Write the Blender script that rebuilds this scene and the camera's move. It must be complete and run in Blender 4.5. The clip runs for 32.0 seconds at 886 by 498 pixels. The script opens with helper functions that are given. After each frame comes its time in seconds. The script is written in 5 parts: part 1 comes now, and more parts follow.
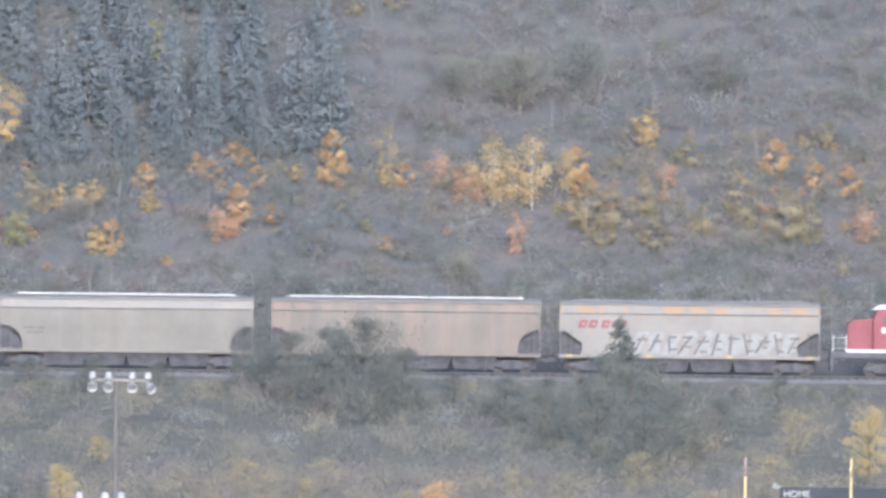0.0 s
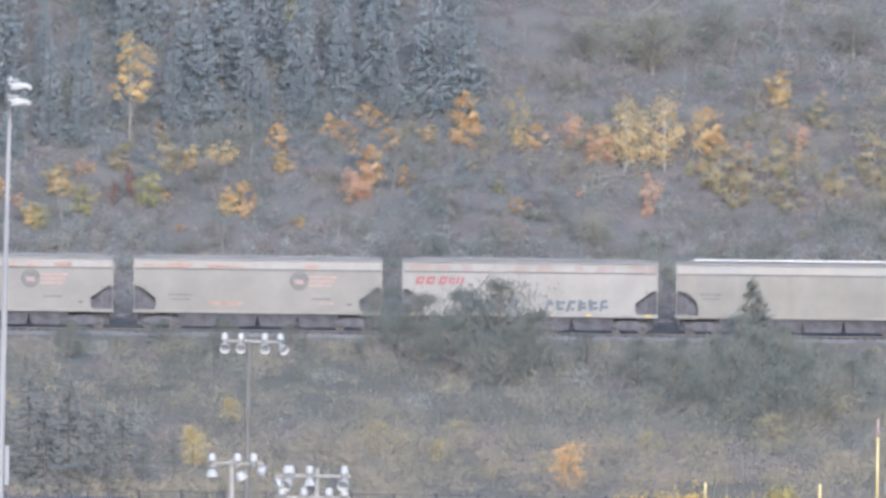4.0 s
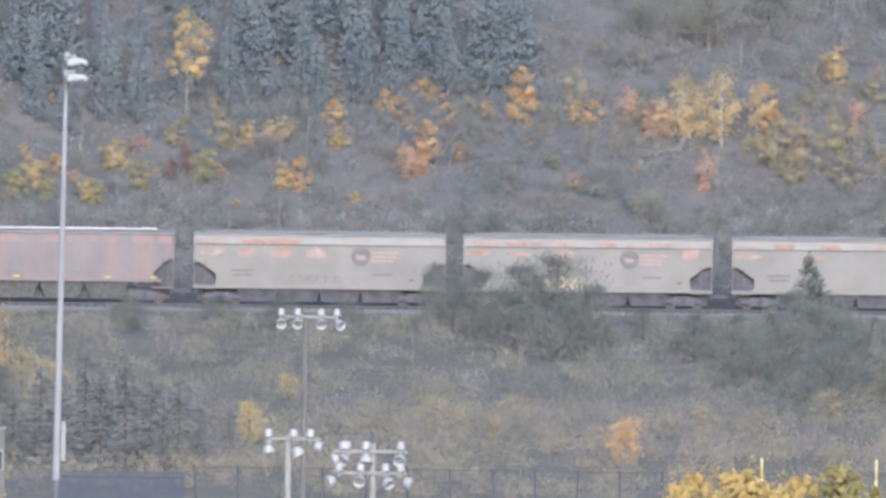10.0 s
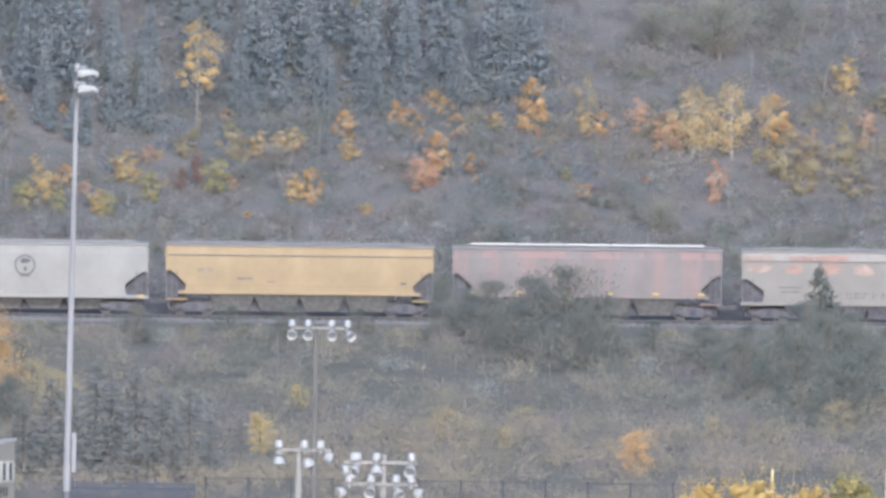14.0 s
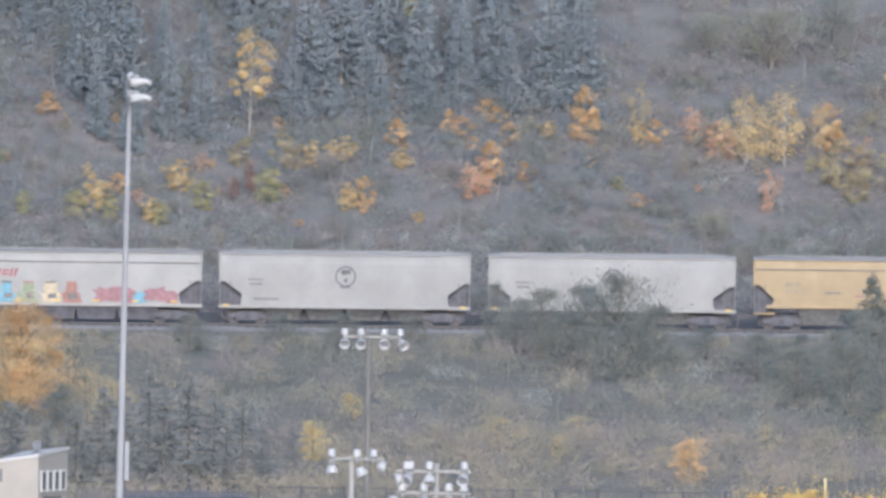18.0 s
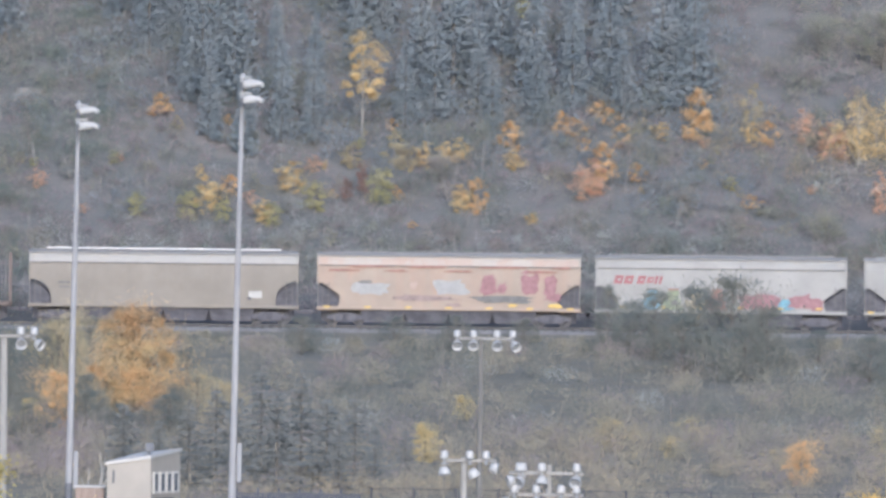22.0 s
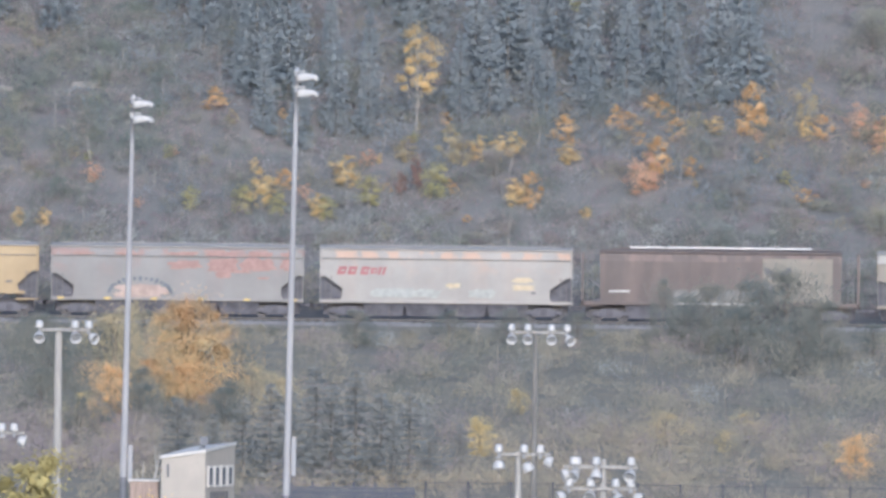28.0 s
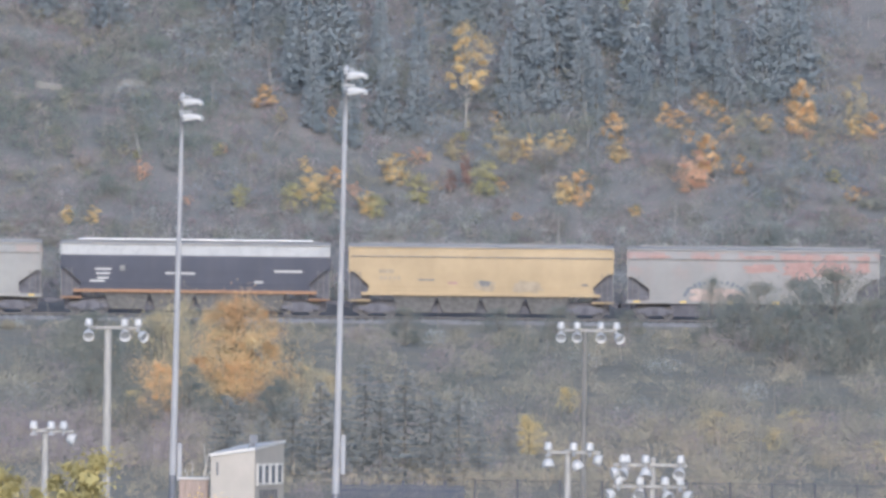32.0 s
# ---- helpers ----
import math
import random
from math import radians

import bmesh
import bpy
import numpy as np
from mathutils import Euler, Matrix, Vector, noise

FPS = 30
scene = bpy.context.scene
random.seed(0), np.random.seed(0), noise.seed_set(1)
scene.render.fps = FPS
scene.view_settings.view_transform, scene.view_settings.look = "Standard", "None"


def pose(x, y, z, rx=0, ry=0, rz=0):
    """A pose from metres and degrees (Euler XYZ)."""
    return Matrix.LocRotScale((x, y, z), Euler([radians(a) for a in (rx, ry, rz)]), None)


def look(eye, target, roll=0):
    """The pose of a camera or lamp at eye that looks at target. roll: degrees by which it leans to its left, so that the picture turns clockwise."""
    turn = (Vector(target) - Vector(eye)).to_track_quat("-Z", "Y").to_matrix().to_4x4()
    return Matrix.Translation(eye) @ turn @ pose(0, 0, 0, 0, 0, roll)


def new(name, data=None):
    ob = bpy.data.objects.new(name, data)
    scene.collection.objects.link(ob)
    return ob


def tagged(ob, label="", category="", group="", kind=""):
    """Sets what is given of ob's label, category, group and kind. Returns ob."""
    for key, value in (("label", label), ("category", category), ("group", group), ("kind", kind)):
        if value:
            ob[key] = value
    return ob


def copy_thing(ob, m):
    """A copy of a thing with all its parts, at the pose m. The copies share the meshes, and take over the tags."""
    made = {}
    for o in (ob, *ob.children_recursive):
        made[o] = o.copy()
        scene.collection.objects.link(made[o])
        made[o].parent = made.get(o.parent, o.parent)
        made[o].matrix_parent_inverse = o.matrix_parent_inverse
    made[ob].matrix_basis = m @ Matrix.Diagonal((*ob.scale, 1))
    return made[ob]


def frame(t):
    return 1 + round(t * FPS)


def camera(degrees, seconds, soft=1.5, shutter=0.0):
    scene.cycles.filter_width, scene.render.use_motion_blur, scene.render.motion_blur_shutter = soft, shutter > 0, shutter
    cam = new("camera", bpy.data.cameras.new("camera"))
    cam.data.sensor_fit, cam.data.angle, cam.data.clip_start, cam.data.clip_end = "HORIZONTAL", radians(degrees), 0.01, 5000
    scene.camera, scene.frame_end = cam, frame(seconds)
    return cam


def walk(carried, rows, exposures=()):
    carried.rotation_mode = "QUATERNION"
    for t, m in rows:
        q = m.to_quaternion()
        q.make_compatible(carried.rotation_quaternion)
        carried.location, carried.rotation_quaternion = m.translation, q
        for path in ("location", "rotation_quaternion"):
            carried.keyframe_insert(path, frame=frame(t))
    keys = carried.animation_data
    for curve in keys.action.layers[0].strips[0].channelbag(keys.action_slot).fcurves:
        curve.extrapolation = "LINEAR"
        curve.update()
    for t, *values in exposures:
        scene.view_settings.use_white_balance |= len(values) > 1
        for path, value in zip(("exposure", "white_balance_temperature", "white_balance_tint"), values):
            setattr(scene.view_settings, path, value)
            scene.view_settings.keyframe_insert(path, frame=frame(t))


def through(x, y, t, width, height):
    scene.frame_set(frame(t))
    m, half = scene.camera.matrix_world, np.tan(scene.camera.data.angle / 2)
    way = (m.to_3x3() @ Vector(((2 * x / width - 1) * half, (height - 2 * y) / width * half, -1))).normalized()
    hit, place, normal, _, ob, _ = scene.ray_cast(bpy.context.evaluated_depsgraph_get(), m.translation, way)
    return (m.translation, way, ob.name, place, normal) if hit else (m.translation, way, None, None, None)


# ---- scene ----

# ---- camera: long lens on a tripod-high stand, slowly panning ----
EYE = (0.0, 0.0, 24.5)
AIM = """0:9.07,19.97 0.5:8.11,19.45 1:7.27,18.89 1.5:6.04,18.76 2:5.13,18.28 2.5:4.59,17.91 3:4.18,18.74 3.5:3.71,18.44
5.5:3.24,18.03 6:2.88,17.57 6.5:2.84,17.7 7:2.73,17.55 7.5:2.41,17.37 8:2.08,17.46 8.5:1.57,17.21 9:1.54,17.17 9.5:1.28,17.1
10:1.14,17.2 10.5:0.66,17.16 11:0.22,17.08 11.5:-0.03,17.15 12:-0.14,17.26 12.5:-0.08,17.7 13:0,17.52 13.5:0.33,17.52
14:0.69,17.67 14.5:0.73,17.71 16.5:-0.38,18.79 17:-0.63,18.39 17.5:-0.77,17.98 18:-1.54,18.01 18.5:-2.01,18.04 19:-2.45,17.78
19.5:-2.81,17.37 20:-3.17,17.18 20.5:-4.22,17.21 21:-5.29,17.74 21.5:-6.13,17.91 22:-6.28,18.02 22.5:-6.21,18.31 23:-6.14,18.71
23.5:-6.27,18.75 24:-6.32,18.82 24.5:-6.33,19.04 25:-6.58,18.6 25.5:-6.97,18.23 27.5:-8.36,18.01 28:-8.57,17.73 28.5:-8.97,17.69
29:-9.45,18.12 29.5:-9.81,17.99 30:-10.14,17.57 30.5:-10.14,17.79 31:-10.29,17.68 31.5:-10.47,17.67 32:-10.65,17.62"""
PAN = []
for word in AIM.split():
    when, spot = word.split(":")
    sx, sz = spot.split(",")
    PAN.append((float(when), look(EYE, (float(sx), 1000.0, float(sz)), 0.75)))
cam = camera(2.1387, 32.0, soft=3.2)
walk(cam, PAN, exposures=[(0.0, 1.13, 5820, 14), (3.0, 1.10, 5820, 14), (9.0, 1.04, 5820, 14), (13.0, 1.00, 5820, 14), (19.0, 0.93, 5820, 14), (24.0, 0.90, 5820, 14), (28.0, 0.96, 5820, 14), (32.0, 0.93, 5820, 14)])

# ---- light: a bright, thinly overcast autumn day ----
world = bpy.data.worlds.new("sky")
scene.world = world
world.use_nodes = True
wn = world.node_tree
sky = wn.nodes.new("ShaderNodeTexSky")
sky.sky_type, sky.sun_disc = "NISHITA", False
sky.sun_elevation, sky.sun_rotation = radians(20), radians(176)
sky.dust_density, sky.air_density = 1.5, 1.0
wn.links.new(sky.outputs[0], wn.nodes["Background"].inputs[0])
wn.nodes["Background"].inputs[1].default_value = 0.09
sun = new("sun", bpy.data.lights.new("sun", "SUN"))
sun.data.energy, sun.data.angle, sun.data.color = 1.35, radians(25), (0.96, 0.98, 1.0)
sun.matrix_world = look((60, 620 - 900, 330), (0, 620, 0))


# ---- materials ----
def nodes_of(name):
    m = bpy.data.materials.new(name)
    m.use_nodes = True
    nt = m.node_tree
    return m, nt, nt.nodes["Principled BSDF"]


def node(nt, kind, **inputs):
    n = nt.nodes.new(kind)
    for k, v in inputs.items():
        n.inputs[k.replace("_", " ")].default_value = v
    return n


def noise_of(nt, coord, scale, detail=4.0, stretch=(1, 1, 1), rough=0.55):
    mp = node(nt, "ShaderNodeMapping", Scale=stretch)
    nt.links.new(coord, mp.inputs["Vector"])
    n = node(nt, "ShaderNodeTexNoise", Scale=scale, Detail=detail, Roughness=rough)
    nt.links.new(mp.outputs[0], n.inputs["Vector"])
    return n.outputs["Fac"]


def ramp(nt, fac, a, b, lo=0.0, hi=1.0):
    r = node(nt, "ShaderNodeMapRange", From_Min=a, From_Max=b, To_Min=lo, To_Max=hi)
    nt.links.new(fac, r.inputs["Value"])
    return r.outputs[0]


def mix(nt, fac, a, b, mode="MIX"):
    n = nt.nodes.new("ShaderNodeMix")
    n.data_type, n.blend_type = "RGBA", mode
    for sock, val in ((n.inputs[0], fac), (n.inputs[6], a), (n.inputs[7], b)):
        if isinstance(val, (float, int)):
            sock.default_value = val
        elif isinstance(val, tuple):
            sock.default_value = (*val, 1.0) if len(val) == 3 else val
        else:
            nt.links.new(val, sock)
    return n.outputs[2]


def times(nt, a, b):
    n = nt.nodes.new("ShaderNodeMath")
    n.operation = "MULTIPLY"
    for sock, val in ((n.inputs[0], a), (n.inputs[1], b)):
        if isinstance(val, (float, int)):
            sock.default_value = val
        else:
            nt.links.new(val, sock)
    return n.outputs[0]


def bump(nt, p, fac, strength, distance):
    b = node(nt, "ShaderNodeBump", Strength=strength, Distance=distance)
    nt.links.new(fac, b.inputs["Height"])
    nt.links.new(b.outputs[0], p.inputs["Normal"])


def plain(name, color, rough=0.6, metal=0.0, vary=0.25, scale=3.0, stretch=(1, 1, 1)):
    """A painted, wooden or metal surface with two scales of wear."""
    m, nt, p = nodes_of(name)
    co = nt.nodes.new("ShaderNodeTexCoord").outputs["Object"]
    coarse = noise_of(nt, co, scale, 5.0, stretch)
    fine = noise_of(nt, co, scale * 9, 3.0, stretch)
    dark = tuple(c * (1 - vary) for c in color)
    pale = tuple(min(1, c * (1 + vary * 0.6)) for c in color)
    c = mix(nt, ramp(nt, coarse, 0.35, 0.65), dark, pale)
    c = mix(nt, ramp(nt, fine, 0.3, 0.8, 0.0, 0.35), c, dark)
    nt.links.new(c, p.inputs["Base Color"])
    p.inputs["Roughness"].default_value, p.inputs["Metallic"].default_value = rough, metal
    p.inputs["Specular IOR Level"].default_value = 0.15 if rough > 0.85 else 0.4
    bump(nt, p, fine, 0.15, 0.01)
    return m


def foliage(name, colors, patch=0.35, through=0.5, deep=1.0):
    """Leaves: colour drifts over patches and from leaf to leaf. Each leaf stands for a spray of smaller ones that face all
    ways, so it takes the light of the open sky before it, from either side."""
    m, nt, p = nodes_of(name)
    geo = nt.nodes.new("ShaderNodeNewGeometry")
    drift = noise_of(nt, geo.outputs["Position"], patch, 3.0, (1, deep, 1))
    rnd = geo.outputs["Random Per Island"]
    c = mix(nt, ramp(nt, drift, 0.36, 0.64), colors[0], colors[1])
    bush = noise_of(nt, geo.outputs["Position"], patch * 2.6, 2.0, (1, deep, 1))
    c = mix(nt, ramp(nt, bush, 0.48, 0.66, 0.0, 0.8), c, colors[2])
    c = mix(nt, ramp(nt, rnd, 0.3, 1.0, 0.0, 0.22), c, colors[2])
    ways = []
    for s in (1, -1):
        w = nt.nodes.new("ShaderNodeVectorMath")
        w.operation = "MULTIPLY_ADD"
        nt.links.new(geo.outputs["Normal"], w.inputs[0])
        w.inputs[1].default_value, w.inputs[2].default_value = (0.3 * s,) * 3, (0.0, -0.5 * s, 0.7 * s)
        u = nt.nodes.new("ShaderNodeVectorMath")
        u.operation = "NORMALIZE"
        nt.links.new(w.outputs[0], u.inputs[0])
        ways.append(u.outputs[0])
    out = nt.nodes["Material Output"]
    tr = nt.nodes.new("ShaderNodeBsdfTranslucent")
    nt.links.new(c, p.inputs["Base Color"])
    nt.links.new(c, tr.inputs["Color"])
    nt.links.new(ways[0], p.inputs["Normal"])
    nt.links.new(ways[1], tr.inputs["Normal"])
    p.inputs["Roughness"].default_value = 0.95
    p.inputs["Specular IOR Level"].default_value = 0.1
    mx = nt.nodes.new("ShaderNodeMixShader")
    mx.inputs[0].default_value = through
    nt.links.new(p.outputs[0], mx.inputs[1])
    nt.links.new(tr.outputs[0], mx.inputs[2])
    nt.links.new(mx.outputs[0], out.inputs["Surface"])
    return m


def car_paint(name, base, rust=(0.36, 0.19, 0.13), amount=0.3, streak=0.25, patches=0.0, upper=None, upper_z=4.08):
    """Weathered freight-car paint: faded base, rust showing along the top band, streaks and blotches on the sides."""
    rust = tuple(v * 1.25 for v in rust)
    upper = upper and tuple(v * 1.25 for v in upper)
    m, nt, p = nodes_of(name)
    tc = nt.nodes.new("ShaderNodeTexCoord").outputs["Object"]
    info = nt.nodes.new("ShaderNodeObjectInfo")
    co = node(nt, "ShaderNodeVectorMath")
    nt.links.new(tc, co.inputs[0])
    off = node(nt, "ShaderNodeVectorMath")
    off.operation = "SCALE"
    off.inputs[0].default_value = (37.0, 0.0, 0.0)
    nt.links.new(info.outputs["Random"], off.inputs["Scale"])
    nt.links.new(off.outputs[0], co.inputs[1])
    co = co.outputs[0]
    xyz = nt.nodes.new("ShaderNodeSeparateXYZ")
    nt.links.new(tc, xyz.inputs[0])
    z = xyz.outputs["Z"]
    c = mix(nt, ramp(nt, noise_of(nt, co, 0.5, 5.0), 0.35, 0.65), tuple(v * 0.8 for v in base), tuple(v * 0.94 for v in base))
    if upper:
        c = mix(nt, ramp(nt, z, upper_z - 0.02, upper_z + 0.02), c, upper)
    run = noise_of(nt, co, 1.0, 3.0, (0.9, 0.9, 0.1))
    c = mix(nt, ramp(nt, run, 0.46, 0.7, 0.0, streak), c, rust)
    band = times(nt, ramp(nt, z, 4.05, 4.12), ramp(nt, z, 4.62, 4.5))
    blot = ramp(nt, noise_of(nt, co, 0.9, 3.0, (1.0, 1.0, 0.5)), 0.475, 0.545)
    c = mix(nt, times(nt, times(nt, band, blot), min(1.0, amount * 1.6)), c, rust)
    side = times(nt, ramp(nt, z, 2.6, 3.4), ramp(nt, z, 4.1, 3.9))
    blot2 = ramp(nt, noise_of(nt, co, 0.62, 2.0, (1.0, 1.0, 1.1)), 0.52, 0.66)
    c = mix(nt, times(nt, times(nt, side, blot2), patches), c, rust)
    grime = ramp(nt, noise_of(nt, co, 2.2, 6.0, (1, 1, 0.6), 0.7), 0.5, 0.78, 0.0, 0.3)
    c = mix(nt, grime, c, tuple(v * 0.7 for v in base))
    nt.links.new(c, p.inputs["Base Color"])
    p.inputs["Roughness"].default_value, p.inputs["Specular IOR Level"].default_value = 0.65, 0.25
    bump(nt, p, noise_of(nt, co, 1.3, 3.0), 0.12, 0.03)
    return m


def ground_mat():
    m, nt, p = nodes_of("dry_grass_and_soil")
    pos = nt.nodes.new("ShaderNodeNewGeometry").outputs["Position"]
    xyz = nt.nodes.new("ShaderNodeSeparateXYZ")
    nt.links.new(pos, xyz.inputs[0])
    wide, fine = ramp(nt, noise_of(nt, pos, 0.12, 6.0), 0.35, 0.65), ramp(nt, noise_of(nt, pos, 0.6, 6.0), 0.42, 0.62)
    slope = mix(nt, wide, (0.3, 0.284, 0.245), (0.375, 0.33, 0.25))
    slope = mix(nt, fine, slope, (0.27, 0.268, 0.235))
    bluff = mix(nt, wide, (0.192, 0.194, 0.196), (0.235, 0.216, 0.21))
    bluff = mix(nt, fine, bluff, (0.175, 0.18, 0.183))
    c = mix(nt, ramp(nt, xyz.outputs["Y"], 1596.0, 1612.0), slope, bluff)
    c = mix(nt, ramp(nt, noise_of(nt, pos, 4.5, 6.0, (1, 0.6, 1), 0.7), 0.46, 0.64, 0.0, 0.45), c, (0.17, 0.172, 0.168))
    c = mix(nt, ramp(nt, noise_of(nt, pos, 7.0, 4.0, (1, 0.6, 1), 0.7), 0.55, 0.7, 0.0, 0.4), c, (0.34, 0.325, 0.3))
    nt.links.new(c, p.inputs["Base Color"])
    p.inputs["Roughness"].default_value, p.inputs["Specular IOR Level"].default_value = 0.95, 0.0
    bump(nt, p, noise_of(nt, pos, 3.0, 6.0), 0.4, 0.1)
    return m


GROUND = ground_mat()
GRAVEL = plain("ballast_gravel", (0.36, 0.352, 0.345), 0.95, 0, 0.3, 0.6)
SAND = plain("bare_sandy_earth", (0.25, 0.238, 0.224), 0.95, 0, 0.2, 0.8)
RAILSTEEL = plain("rail_steel", (0.11, 0.105, 0.105), 0.55, 0.3, 0.2)
TIE = plain("creosoted_timber", (0.091, 0.0882, 0.091), 0.9, 0, 0.3, 4, (1, 6, 1))
STEEL = plain("galvanised_steel", (0.42, 0.434, 0.462), 0.5, 0.05, 0.12, 1.2, (1, 1, 0.3))
MASTSTEEL = plain("pale_weathered_steel", (0.399, 0.399, 0.413), 0.9, 0.0, 0.12, 1.2, (1, 1, 0.3))
STEELDARK = plain("dark_pole_sleeve", (0.182, 0.189, 0.21), 0.6, 0.2, 0.15)
LAMPWHITE = plain("white_lamp_housing", (0.52, 0.52, 0.52), 0.4, 0, 0.06)
LAMPINNER = plain("grey_reflector_metal", (0.34, 0.345, 0.35), 0.4, 0.0, 0.2)
POLEWOOD = plain("weathered_pole_wood", (0.406, 0.392, 0.371), 0.9, 0, 0.25, 2.0, (8, 8, 0.6))
DARKWOOD = plain("dark_pole_wood", (0.225, 0.217, 0.206), 0.9, 0, 0.25, 2.0, (8, 8, 0.6))
# also the dark fill that stands for shade in car ends and undersides
UNDER = plain("dusty_gear_and_shade_black", (0.16, 0.158, 0.18), 0.85, 0, 0.3, 1.5)
WHEELMAT = plain("worn_wheel_steel", (0.15, 0.145, 0.15), 0.6, 0.5, 0.3, 5)
GRATING = plain("bright_roof_grating", (0.85, 0.85, 0.85), 0.45, 0, 0.08)
SHADOWGREY = plain("grey_underside_and_shadow_line", (0.21, 0.206, 0.203), 0.8, 0, 0.25)
LADDERGREY = plain("dull_grey_ladder_paint", (0.2, 0.197, 0.2), 0.8, 0, 0.2)
BLACKMARK = plain("black_stencil_paint", (0.15, 0.15, 0.16), 0.7, 0, 0.2)
GREYMARK = plain("faded_grey_stencil", (0.215, 0.212, 0.208), 0.8, 0, 0.2)
REDMARK = plain("faded_red_lettering", (0.37, 0.15, 0.158), 0.6, 0, 0.15)
PINKMARK = plain("washed_out_pink_lettering", (0.448, 0.325, 0.297), 0.7, 0, 0.12)
BLUEMARK = plain("blue_grey_spray_paint", (0.16, 0.185, 0.22), 0.7, 0, 0.2)
RUSTPINK = plain("faded_rust_stain", (0.434, 0.301, 0.259), 0.8, 0, 0.2, 1.2)
RUSTPALE = plain("pale_rust_stain", (0.448, 0.35, 0.311), 0.8, 0, 0.2, 1.2)
DISCGREY = plain("dull_grey_disc_paint", (0.235, 0.23, 0.228), 0.8, 0, 0.15)
PALEPATCH = plain("pale_grey_cleaned_patch", (0.4, 0.4, 0.4), 0.8, 0, 0.1)
SMUDGE = plain("brown_grey_spray_smudge", (0.36, 0.3, 0.22), 0.8, 0, 0.15, 2.0)
FAINTGREY = plain("faint_grey_smear", (0.392, 0.406, 0.392), 0.8, 0, 0.15)
DULLRED = plain("dull_red_patch", (0.371, 0.245, 0.224), 0.8, 0, 0.15)
YELLOWMARK = plain("yellow_reflective_tape", (0.7, 0.49, 0.14), 0.5, 0, 0.1)
CREAMMARK = plain("cream_spray_paint", (0.56, 0.476, 0.336), 0.7, 0, 0.15)
TEAL = plain("turquoise_spray_paint", (0.21, 0.406, 0.504), 0.7, 0, 0.2)
OLIVE = plain("olive_spray_paint", (0.308, 0.35, 0.238), 0.7, 0, 0.2)
RUSTMARK = plain("rusty_brown_spray_paint", (0.378, 0.217, 0.185), 0.8, 0, 0.2)
DUSKY = plain("dusky_brown_spray_paint", (0.343, 0.273, 0.259), 0.8, 0, 0.25, 2.0)
MAROON = plain("maroon_spray_paint", (0.364, 0.21, 0.224), 0.8, 0, 0.2)
WHITEMARK = plain("white_block_lettering", (0.518, 0.511, 0.497), 0.6, 0, 0.12)
PANELBLACK = plain("black_digit_panel", (0.035, 0.037, 0.042), 0.5, 0, 0.1)
NAVY = plain("navy_board_paint", (0.05, 0.06, 0.08), 0.55, 0, 0.2, 0.8)
GOALYELLOW = plain("goalpost_yellow_paint", (0.812, 0.672, 0.35), 0.45, 0, 0.08)
GOALRED = plain("red_upright_tip", (0.504, 0.378, 0.35), 0.5, 0, 0.1)
BUILDWALL = plain("pale_grey_cladding", (0.469, 0.434, 0.389), 0.9, 0, 0.08, 0.7)
BUILDTRIM = plain("white_trim", (0.66, 0.64, 0.61), 0.9, 0, 0.05)
GLASSDARK = plain("dark_window_glass", (0.14, 0.154, 0.182), 0.15, 0, 0.1)
FENCEDARK = plain("dark_blue_fence_paint", (0.084, 0.098, 0.133), 0.6, 0.1, 0.2)
WIRE = plain("dull_fence_steel", (0.126, 0.126, 0.14), 0.6, 0.3, 0.2)
BROWNWALL = plain("brown_boarding", (0.392, 0.308, 0.266), 0.85, 0, 0.3, 2, (6, 6, 0.5))
BARK = plain("grey_brown_bark", (0.28, 0.252, 0.224), 0.95, 0, 0.3, 4, (3, 3, 0.6))
PALEBARK = plain("pale_aspen_bark", (0.588, 0.56, 0.504), 0.9, 0, 0.25, 4, (2, 2, 1.2))
DEADGREY = plain("grey_dead_wood", (0.35, 0.335, 0.32), 0.95, 0, 0.25, 4)
LOCORED = plain("locomotive_red_paint", (0.322, 0.091, 0.112), 0.45, 0, 0.15, 0.8)
LOCOWHITE = plain("locomotive_white_stripe", (0.85, 0.85, 0.85), 0.5, 0, 0.08)

# leaf colours are lightened and greyed, bluer on the bluff, for distance haze
SAGE = foliage("silver_grey_leaves", ((0.4, 0.42, 0.41), (0.5, 0.515, 0.49), (0.62, 0.63, 0.6)), 0.3, 0.5)
OLIVELEAF = foliage("dull_olive_leaves", ((0.272, 0.322, 0.31), (0.422, 0.404, 0.292), (0.469, 0.405, 0.374)), 0.16, 0.5)
BROWNLEAF = foliage("brown_russet_twigs", ((0.352, 0.31, 0.33), (0.45, 0.37, 0.36), (0.462, 0.415, 0.39)), 0.2, 0.5)
TANLEAF = foliage("straw_tan_leaves", ((0.48, 0.42, 0.33), (0.575, 0.475, 0.345), (0.545, 0.475, 0.33)), 0.22, 0.5, 0.2)
SPRUCE = foliage("blue_green_needles", ((0.302, 0.356, 0.386), (0.348, 0.388, 0.404), (0.4, 0.424, 0.43)), 0.25, 0.5)
THICKET = foliage("olive_thicket_leaves", ((0.315, 0.318, 0.282), (0.47, 0.425, 0.325), (0.535, 0.475, 0.37)), 0.22, 0.5, 0.2)
BUSHGREEN = foliage("deep_green_bush_leaves", ((0.195, 0.23, 0.226), (0.262, 0.275, 0.245), (0.345, 0.33, 0.275)), 0.35, 0.5, 0.3)
